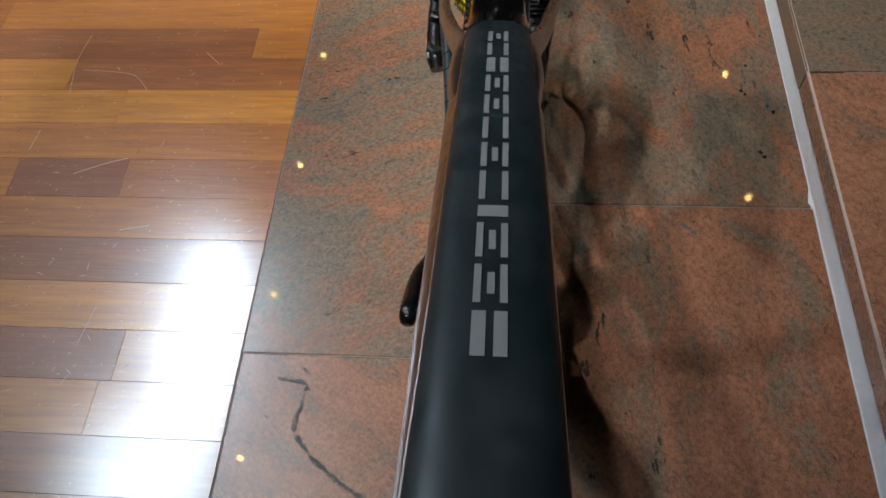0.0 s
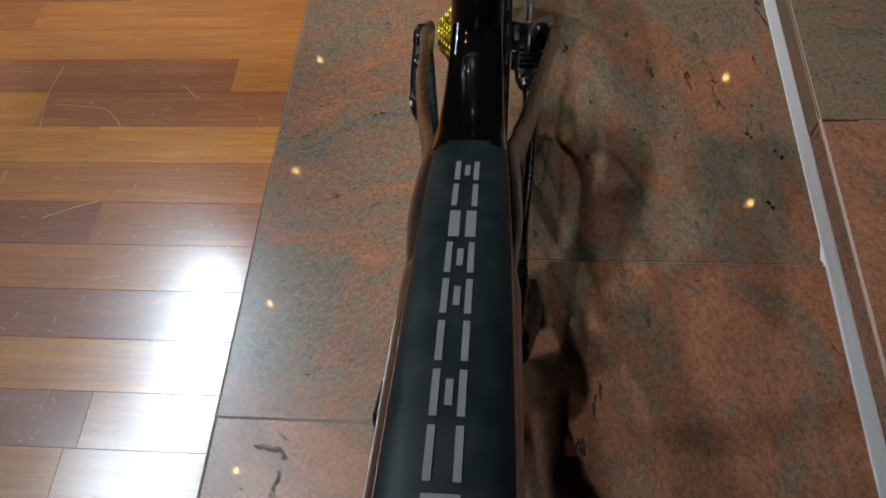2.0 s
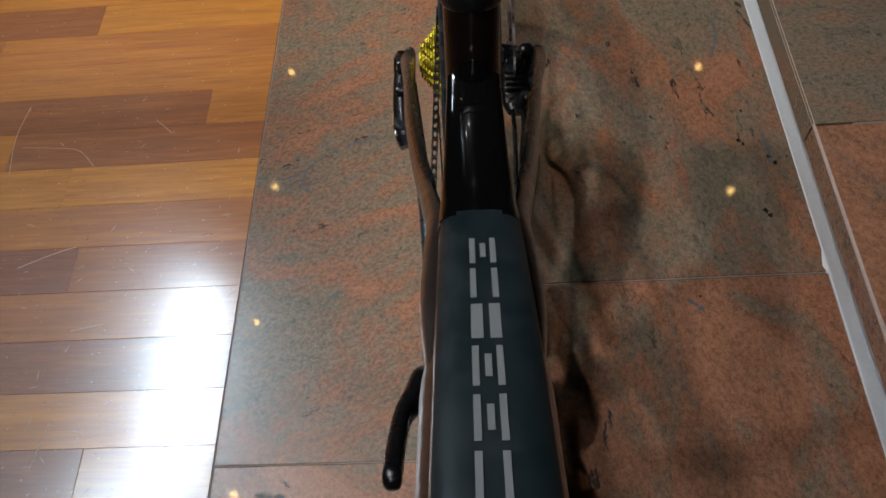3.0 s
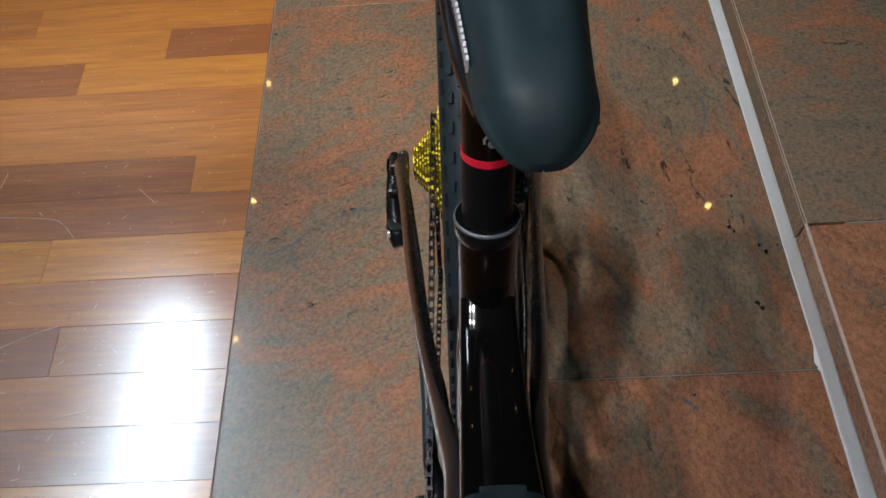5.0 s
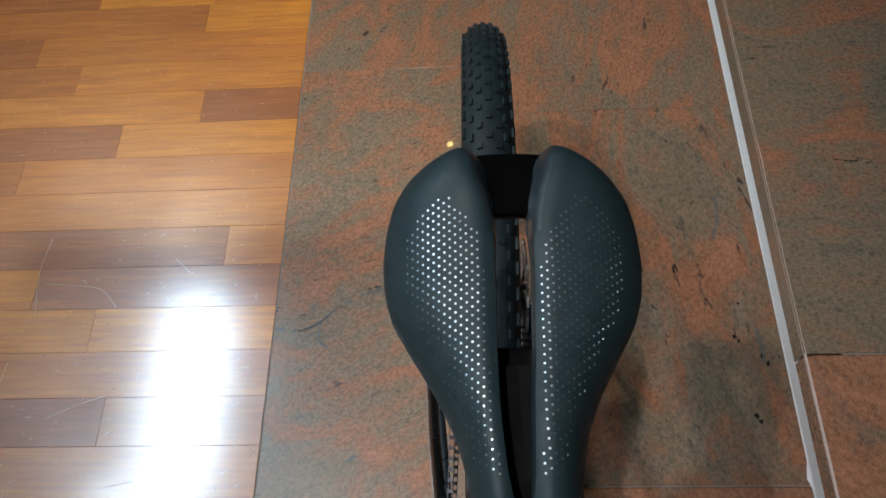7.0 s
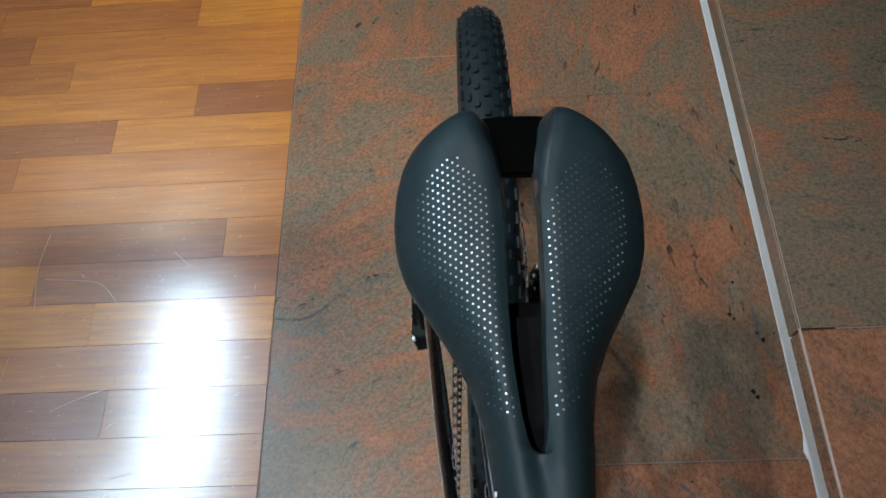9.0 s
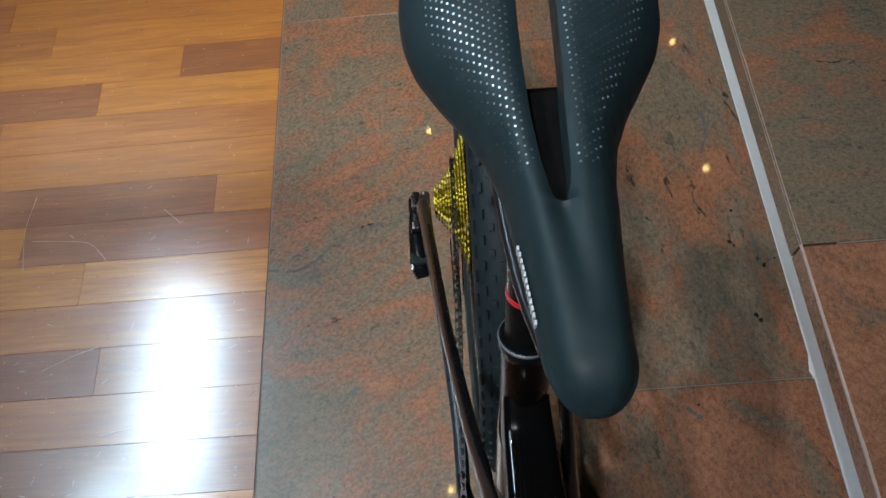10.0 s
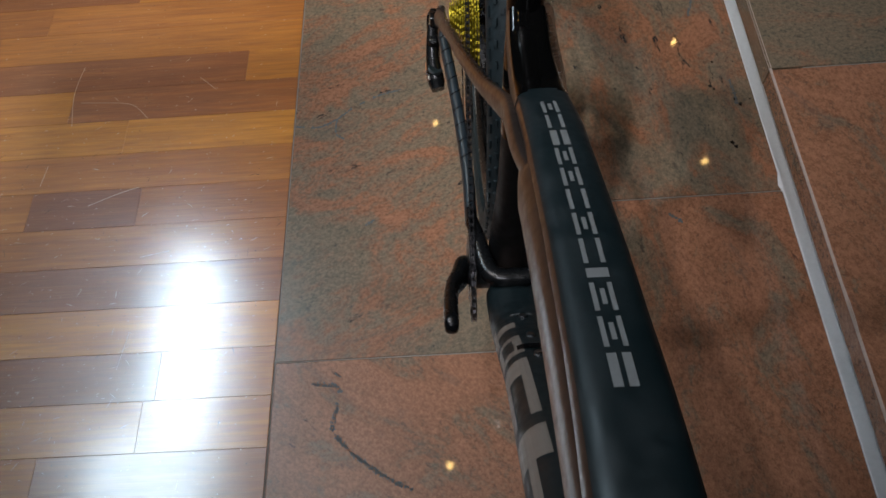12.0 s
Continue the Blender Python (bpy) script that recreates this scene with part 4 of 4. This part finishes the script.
saddle = empty("saddle")
saddle.parent = bike
saddle["label"] = "dark grey saddle with a central cut-out and rows of silver dots"
rows = list(np.r_[NOSE_BACK - NOSE_LONG * np.cos(np.linspace(0.0, math.pi / 2, 19)), np.linspace(0.396, 0.452, 16), np.linspace(0.455, 0.470, 8), np.linspace(0.474, 0.622, 40), np.linspace(0.624, 0.6413, 10)])
cover_data, edge_data = [], []
for side in (-1, 1):
    v, f = [], []
    cols = 0
    for yy in rows:
        w, (gap, off) = max(half_width(yy), 0.000006), slot(yy)
        g = gap + side * off
        line = []
        zi = saddle_top(yy, g, side)
        q = min(max((yy - 0.3675) / 0.048, 0.0), 1.0)
        tuck = 0.15 + 0.85 * q * q * (3 - 2 * q)
        depth = 0.014 * tuck
        slope = interp(yy, [(0.455, 0.0), (0.47, 0.0008), (0.58, 0.0012), (0.595, 0.0030), (0.612, 0.0065), (0.630, 0.0085), (0.642, 0.0090)])
        for k in range(4):
            line.append((g - slope * (1 - k / 4), zi - (depth * (1 - k / 4) if gap > 0.0005 else 0)))
        for k in range(17):
            s = k / 16
            x = g + (w - g) * s
            line.append((x, saddle_top(yy, x, side)))
        zo = saddle_top(yy, w, side)
        for k in range(1, 7):
            a = radians(90 * k / 6)
            line.append((w + 0.0022 * nose(yy) * math.sin(a * 1.6), zo - 0.016 * tuck * k / 6))
        line.append((w - min(0.004, 0.9 * w), zo - 0.018 * tuck))
        cols = len(line)
        v += [(mid(yy) + side * x, yy, z) for x, z in line]
    for i in range(len(rows) - 1):
        for j in range(cols - 1):
            a = i * cols + j
            q = (a, a + 1, a + cols + 1, a + cols)
            f.append(q if side > 0 else q[::-1])
    f.append(tuple(range((len(rows) - 1) * cols, len(rows) * cols)))
    late = [i for i, yy in enumerate(rows) if yy > 0.586]
    ev = [(v[i * cols + j][0] - side * 0.0003, v[i * cols + j][1], v[i * cols + j][2] + 0.0003) for i in late for j in range(1, 6)]
    ef = [(5 * i + j, 5 * i + j + 1, 5 * i + j + 6, 5 * i + j + 5) for i in range(len(late) - 1) for j in range(4)]
    edge_data.append((ev, [q if side > 0 else q[::-1] for q in ef]))
    cover_data.append((v, f))
bm = bmesh.new()
v, f = join(*cover_data)
bv = [bm.verts.new(p) for p in v]
for face in f:
    bm.faces.new([bv[i] for i in face])
bmesh.ops.remove_doubles(bm, verts=list(bm.verts), dist=2e-5)
bmesh.ops.dissolve_degenerate(bm, dist=1e-6, edges=list(bm.edges))
smooth(part("cover", bm, COVER, saddle, "dark grey matte saddle cover"), 36)
# highlight bands on the lobes' inner edges, laid over the cover as paler strips
for data in edge_data:
    smooth(part("edge_highlight", data, SATIN, saddle, "paler satin strip for the highlight on the cut-out's rear edge"), 50)
hull = []
for yy, w, z in ((0.402, 0.012, 0.955), (0.42, 0.018, 0.958), (0.47, 0.022, 0.962), (0.53, 0.040, 0.966)):
    hull.append((mid(yy), yy, z, w * 0.45, 0.004))
smooth(part("hull", sweep(hull, 14, 3, 4), DULL, saddle, "black plastic hull"))
smooth(part("rear_bridge", sweep([(-0.030, 0.620, 0.988, 0.018, 0.006), (-0.012, 0.6215, 0.990, 0.019, 0.005), (0.012, 0.6215, 0.990, 0.019, 0.005), (0.030, 0.620, 0.988, 0.018, 0.006)], 14, 4, 5, (0, 1, 0)), GLOSS, saddle, "gloss black rear bridge"))
for s in (-1, 1):
    smooth(part("rail", tube([(s * 0.010, 0.40, 0.956), (s * 0.017, 0.44, 0.946), (s * 0.022, 0.50, 0.944), (s * 0.022, 0.56, 0.950), (s * 0.022, 0.605, 0.974)], 0.0035, 10, 6), DARKSTEEL, saddle, "dark steel rail"))
part("post_clamp", soft_box((-0.018, 0.488, 0.932), (0.018, 0.545, 0.958), 0.006, 3), DULL, saddle, "black rail clamp")
smooth(part("clamp_bolt", tube([(0.004, 0.478, 0.918), (0.004, 0.478, 0.952)], 0.0028, 10, 1), STEEL, saddle, "steel clamp bolt"))
dots = []
for side in (-1, 1):
    for i in range(64):
        for j in range(10):
            yy = 0.474 + 0.00212 * i
            xx = 0.0100 + 0.0054 * j + (0.0027 if i % 2 else 0)
            lim = interp(yy, [(0.474, 0.0185), (0.50, 0.026), (0.53, 0.040), (0.555, 0.0525), (0.575, 0.0560), (0.588, 0.0545), (0.600, 0.046), (0.606, 0.039)])
            low = interp(yy, [(0.474, 0.0095), (0.50, 0.0108), (0.57, 0.0125 + (0.003 if side < 0 else 0.0)), (0.585, 0.0165), (0.60, 0.026), (0.606, 0.032)])
            if not (low <= xx <= lim) or yy > 0.606:
                continue
            r = 0.00062
            xx += side * slot(yy)[1]
            c = Vector((mid(yy) + side * xx, yy, saddle_top(yy, xx, side)))
            e = 0.0008
            nx = -(saddle_top(yy, xx + e, side) - saddle_top(yy, xx - e, side)) / (2 * e) * side
            ny = -(saddle_top(yy + e, xx, side) - saddle_top(yy - e, xx, side)) / (2 * e)
            q = Vector((nx, ny, 1)).normalized().to_track_quat("Z", "Y").to_matrix()
            ring = [c + q @ Vector((r * math.cos(a), r * math.sin(a), 0.0001)) for a in np.linspace(0, 2 * math.pi, 8, endpoint=False)]
            ring2 = [c + q @ Vector((0.86 * r * math.cos(a), 0.86 * r * math.sin(a), 0.00030)) for a in np.linspace(0, 2 * math.pi, 8, endpoint=False)]
            dots.append((ring + ring2, [tuple(range(8, 16))] + [(a, (a + 1) % 8, 8 + (a + 1) % 8, 8 + a) for a in range(8)]))
tagged(part("silver_dots", join(*dots), REFLECT, saddle, "rows of tiny raised silver dots"), kind="stuff")
bars = []
for k in range(12):
    yy = 0.441 - 0.0032 * k
    w = interp(yy, WIDE_S)
    z = saddle_top(yy, w)
    bars.append(box((mid(yy) - w - 0.0026, yy, z - 0.0065), (mid(yy) - w - 0.0016, yy + 0.0022, z - 0.001)))
tagged(part("print", join(*bars), WHITE, saddle, "row of small white printed bars"), kind="stuff")


# ---- floors and steps: boards and slabs, last ----
def piece(name, mesh, parent, m):
    ob = new(name, mesh)
    ob.parent = parent
    ob.matrix_local = m
    return ob


def slab_mesh(name, lo, hi, material, r=0.0015):
    bm = soft_box(lo, hi, r, 1)
    mesh = bpy.data.meshes.new(name)
    bm.to_mesh(mesh)
    bm.free()
    mesh.materials.append(material)
    return mesh


def slabs(root, x0, x1, joints, top, thick, r=0.0015, tint=None, way=0.5):
    """Slabs between joints along y; tint gives how orange each one is and which way its grain runs. Farther joints are tight."""
    for k, (a, b) in enumerate(zip(joints, joints[1:])):
        lo, hi = [q + s * (0.0011 if q < 1.0 else 0.0002) for q, s in ((a, 1), (b, -1))]
        w, l = (x1 - x0) / 2, (hi - lo) / 2
        ob = piece("slab", slab_mesh("slab", (-w, -l, -thick), (w, l, 0), GRANITE, r if hi < 1.0 else 0.0005), root, Matrix.Translation(((x0 + x1) / 2, (lo + hi) / 2, top)))
        red, grain = (tint or {}).get(k, (0.5, way))
        ob.color = (red, grain, 0.5, 1)


rng = random.Random(7)
granite_floor = structure("floor_granite", box((EDGE + 0.001, -4.5, -0.016), (0.06, 8, -0.0025)), JOINT_PALE, "polished red granite slabs along the lowest step", "floor")
slabs(granite_floor, EDGE + 0.0014, 0.034, [-4.5, -3.14, -1.965, -0.79, 0.387, 1.563, 2.74, 3.92, 5.1, 6.28, 8], 0, 0.014, tint={3: (0.84, 0.80), 4: (0.52, 0.12), 5: (0.60, 0.3)})

stair = structure("step_1", box((NOSE1 + 0.022, -4.5, -0.016), (0.52, 8, STEP1 - 0.030)), GRANITE, "polished red granite step with a white mortar joint", "step")
part("joint_bed", box((NOSE1 + 0.024, -4.5, STEP1 - 0.0302), (0.50, 8, STEP1 - 0.0025)), JOINT, stair, "grey joint mortar")
slabs(stair, NOSE1, 0.4745, [-4.5, -3.0, -1.53, -0.82, -0.11, 0.597, 1.312, 2.03, 2.75, 3.5, 5.0, 6.5, 8], STEP1, 0.028, 0.002, {4: (0.76, 0.55), 5: (0.50, 0.55), 6: (0.66, 0.45)})

stair2 = structure("step_2", box((0.497, -4.5, STEP1 - 0.03), (4.6, 8, STEP2 - 0.041)), GRANITE, "polished red granite upper step and platform", "step")
part("joint_bed", box((0.51, -4.5, STEP2 - 0.0412), (4.6, 8, STEP2 - 0.0025)), JOINT, stair2, "grey joint mortar")
slabs(stair2, NOSE2, 1.02, [-4.5, -2.77, -1.6, -0.416, 0.764, 1.944, 3.12, 4.3, 5.5, 8], STEP2, 0.040, 0.0022, {3: (0.95, 0.64), 4: (0.36, 0.95)})
slabs(stair2, 1.0225, 2.3, [-4.5, -2.1, 0.2, 2.5, 4.8, 8], STEP2, 0.040)
slabs(stair2, 2.3025, 4.6, [-4.5, -2.1, 0.2, 2.5, 4.8, 8], STEP2, 0.040)

# uneven white mortar strip at the foot of the upper step
v, f = [], []
count = 260
for i in range(count + 1):
    yy = -1.0 + 3.6 * i / count
    a = 0.4735 + 0.0012 * noise.noise((yy * 9, 0, 0)) + 0.0007 * noise.noise((yy * 60, 3, 0))
    a -= 0.010 * math.exp(-(((yy - 0.612) / 0.008) ** 2))
    b = 0.4970
    crack = 0.0022 if abs((yy - 0.31)) < 0.007 or abs(yy - 1.24) < 0.007 else 0.0
    z = STEP1 + 0.0008 + 0.0004 * noise.noise((yy * 40, 9, 0)) - crack
    v += [(a, yy, STEP1 - 0.004), (a + 0.001, yy, z), (b, yy, z + 0.001), (b, yy, STEP1 - 0.004)]
for i in range(count):
    for j in range(3):
        k = i * 4 + j
        f.append((k, k + 1, k + 5, k + 4))
part("mortar_strip", (v, f), GROUT, stair, "rough white mortar strip")
for lo, hi in ((-4.5, -1.0), (2.6, 8)):
    part("mortar_strip", box((0.474, lo, STEP1 - 0.004), (0.497, hi, STEP1 + 0.002)), GROUT, stair, "rough white mortar strip")
# pale worn edge of the upper step
v, f = [], []
count = 400
for i in range(count + 1):
    yy = -1.0 + 3.4 * i / count
    w = 0.0016 + 0.0016 * max(0.0, noise.noise((yy * 14, 5, 1))) + 0.0006 * noise.noise((yy * 90, 2, 7))
    v += [(NOSE2 - 0.0004, yy, STEP2 - 0.0026), (NOSE2 + 0.0006, yy, STEP2 - 0.0004), (NOSE2 + 0.0012 + w, yy, STEP2 + 0.0003)]
for i in range(count):
    for j in range(2):
        k = i * 3 + j
        f.append((k, k + 1, k + 4, k + 3))
part("worn_edge", (v, f), CHIPPED, stair2, "pale worn step edge")

# parquet boards run across, one row after another
parquet_floor = structure("floor_parquet", box((-5, -4.5, -0.016), (EDGE - 0.001, 8, -0.004)), SUBFLOOR, "glossy scratched reddish hardwood parquet", "floor")
BOARD = 0.0918
# rows of boards with known ends and tones, from the granite outwards
BOARDS = {
    -3: ((-0.83, 0.2), (-1.4, 0.6)), -2: ((-0.657, 0.66), (-1.3, 0.74)), -1: ((-0.642, 0.62), (-1.25, 0.12)), 0: ((-1.15, 0.8),), 1: ((-1.2, 0.1),), 2: ((-1.12, 0.45),),
    3: ((-0.738, 0.35), (-0.972, 0.06), (-1.5, 0.5)), 4: ((-1.22, 0.5),), 5: ((-0.797, 0.85), (-1.4, 0.8)), 6: ((-0.937, 0.24), (-1.5, 0.7)), 7: ((-0.554, 0.6), (-1.3, 0.14)),
    8: ((-1.16, 0.58),), 9: ((-1.05, 0.5), (-1.6, 0.4)), 10: ((-0.841, 0.84), (-1.4, 0.16)), 11: ((-0.656, 0.16), (-1.3, 0.72)), 12: ((-0.98, 0.66), (-1.5, 0.45)), 13: ((-1.1, 0.6),), 14: ((-0.69, 0.84), (-1.2, 0.4))}
meshes = {}
far_v, far_f = [], []
row0 = int((-4.5 - 0.42) / BOARD)
for k in range(row0, int((8 - 0.42) / BOARD)):
    y0 = 0.42 + BOARD * k
    x = EDGE - 0.0012
    first = True
    plan = list(BOARDS.get(k, ()))
    while x > -5:
        l = rng.choice((0.3, 0.42, 0.54, 0.66, 0.8))
        tone = rng.random()
        if first:
            l *= rng.uniform(0.4, 1.0)
            first = False
        if plan:
            end, tone = plan.pop(0)
            l = x - end
        near = x > -1.75 and -0.1 < y0 < 2.25
        if near:
            l = round(l, 2)
            if l not in meshes:
                meshes[l] = slab_mesh("board", (-l, 0.0002, -0.01), (-0.0004, BOARD - 0.0002, 0), PARQUET, 0.0003)
            piece("board", meshes[l], parquet_floor, Matrix.Translation((x, y0, 0))).color = (tone, 0, 0, 1)
        else:
            q = box((max(x - l, -5), y0 + 0.0002, -0.01), (x - 0.0008, y0 + BOARD - 0.0002, 0))
            n0 = len(far_v)
            far_v += q[0]
            far_f += [tuple(i + n0 for i in face) for face in q[1]]
        x -= l
far_boards = tagged(part("far_boards", (far_v, far_f), PARQUET, parquet_floor, "further hardwood boards"), kind="stuff")
far_boards.color = (0, 1, 0, 1)
# thin dark seam between parquet and granite
part("edge_seam", box((EDGE - 0.0012, -4.5, -0.004), (EDGE + 0.0014, 8, -0.0012)), JOINT, granite_floor, "thin seam filled with grey mortar")



def grain_patch(x, y, w, z, seed, n=8):
    """A small uneven patch of dark crystal, flush with the polished stone."""
    ring = []
    for i in range(n):
        a = 2 * math.pi * i / n
        r = w * (0.5 + 1.0 * abs(noise.noise((a * 1.7, seed * 3.1, 2.0))))
        ring.append((x + r * math.cos(a), y + 1.3 * r * math.sin(a), z + 0.0003))
    return ring, [tuple(range(n))]


def vein(parent, line, z, width, seed):
    """A mineral vein: many small dark crystals along an uneven line."""
    pts = curve([(x, y, 0) for x, y in line], 12)
    total = np.r_[0, np.cumsum(np.linalg.norm(np.diff(pts, axis=0), axis=1))]
    pick = random.Random(seed)
    out = []
    for i in range(int(total[-1] / 0.0007)):
        s = pick.uniform(0, total[-1])
        if noise.noise((s * 45, seed, 0.5)) < -0.38:
            continue
        x, y = np.interp(s, total, pts[:, 0]), np.interp(s, total, pts[:, 1])
        out.append(grain_patch(x + pick.gauss(0, 0.36 * width), y + pick.gauss(0, 0.36 * width), pick.uniform(0.0006, 0.0030), z + 0.000002 * i, seed + i * 0.37, 7))
    return tagged(part("vein", join(*out), VEIN, parent, "dark mineral vein"), kind="stuff")


VEINS_LOW = (
    (((-0.425, 0.92), (-0.374, 0.916), (-0.336, 0.934), (-0.301, 0.963), (-0.247, 0.992), (-0.198, 1.006)), 0.0028),
    (((-0.336, 0.934), (-0.337, 0.897), (-0.319, 0.879)), 0.0022),
    (((-0.355, 0.343), (-0.309, 0.331), (-0.317, 0.266), (-0.286, 0.222), (-0.219, 0.173), (-0.182, 0.158)), 0.0055),
    (((-0.269, 0.664), (-0.261, 0.669), (-0.253, 0.675)), 0.003))
VEINS_TREAD = (
    (((0.438, 0.849), (0.441, 0.815), (0.44, 0.788)), 0.0035),
    (((0.275, 0.561), (0.286, 0.553), (0.295, 0.543)), 0.002),
    (((0.412, 1.116), (0.408, 1.06), (0.395, 1.02)), 0.003))
for k, (line, w) in enumerate(VEINS_LOW):
    vein(granite_floor, line, 0.0, w, k)
for k, (line, w) in enumerate(VEINS_TREAD):
    vein(stair, line, STEP1, w, 20 + k)

for k, (x, y, w) in enumerate(((0.440, 0.802, 0.006), (0.446, 0.788, 0.005), (0.400, 0.836, 0.004), (0.406, 0.828, 0.003), (0.416, 0.895, 0.003), (0.413, 0.703, 0.0045), (0.418, 0.694, 0.004), (0.466, 0.800, 0.002), (0.293, 0.567, 0.002))):
    part("mica_fleck", grain_patch(x, y, w, STEP1, 40 + k, 14), MICA, stair, "black mica fleck")

# small nicks in the varnish, pale and dark
SCRATCH = simple("scratch", (0.44, 0.31, 0.22), 0.5, var=0.1)
NICK = simple("dark_nick", (0.03, 0.016, 0.010), 0.8, var=0.1)
for material, count, label in ((SCRATCH, 420, "small pale nicks in the varnish"), (NICK, 150, "small dark nicks in the varnish")):
    v, f = [], []
    for _ in range(count):
        x, y, a = rng.uniform(-1.1, EDGE - 0.01), rng.triangular(0.1, 1.3, 0.3), rng.gauss(0.4, 0.7)
        l, w = rng.choice((0.0012, 0.002, 0.003, 0.003, 0.005, 0.011)), rng.uniform(0.0003, 0.0010)
        dx, dy = math.cos(a), math.sin(a)
        n0 = len(v)
        v += [(x + dx * l, y + dy * l, 0.0003), (x - dy * w, y + dx * w, 0.0003), (x - dx * l * 0.8, y - dy * l * 0.8, 0.0003), (x + dy * w * 0.7, y - dx * w * 0.7, 0.0003)]
        f.append((n0, n0 + 1, n0 + 2, n0 + 3))
    tagged(part("nicks", (v, f), material, parquet_floor, label), kind="stuff")

# long scratches in the varnish
for line, w in (
    (((-0.933, 1.136), (-0.941, 1.055), (-0.927, 0.962)), 0.0010), (((-0.92, 1.029), (-0.832, 1.021), (-0.794, 1.01), (-0.758, 0.972)), 0.0010),
    (((-0.654, 1.081), (-0.615, 1.044)), 0.0010), (((-0.846, 0.75), (-0.786, 0.776), (-0.746, 0.789)), 0.0016),
    (((-0.714, 0.621), (-0.658, 0.632)), 0.0014), (((-0.955, 0.859), (-0.961, 0.806)), 0.0009), (((-0.719, 0.389), (-0.708, 0.462)), 0.0009),
):
    pts = [(x, y, 0.0, w * 0.5, 0.0003) for x, y in line]
    part("scratch", sweep(pts, 6, 2, 6, (0.7, -0.7, 0) if abs(line[0][1] - line[-1][1]) < abs(line[0][0] - line[-1][0]) else (1, 0, 0)), SCRATCH, parquet_floor, "pale scratch in the varnish")
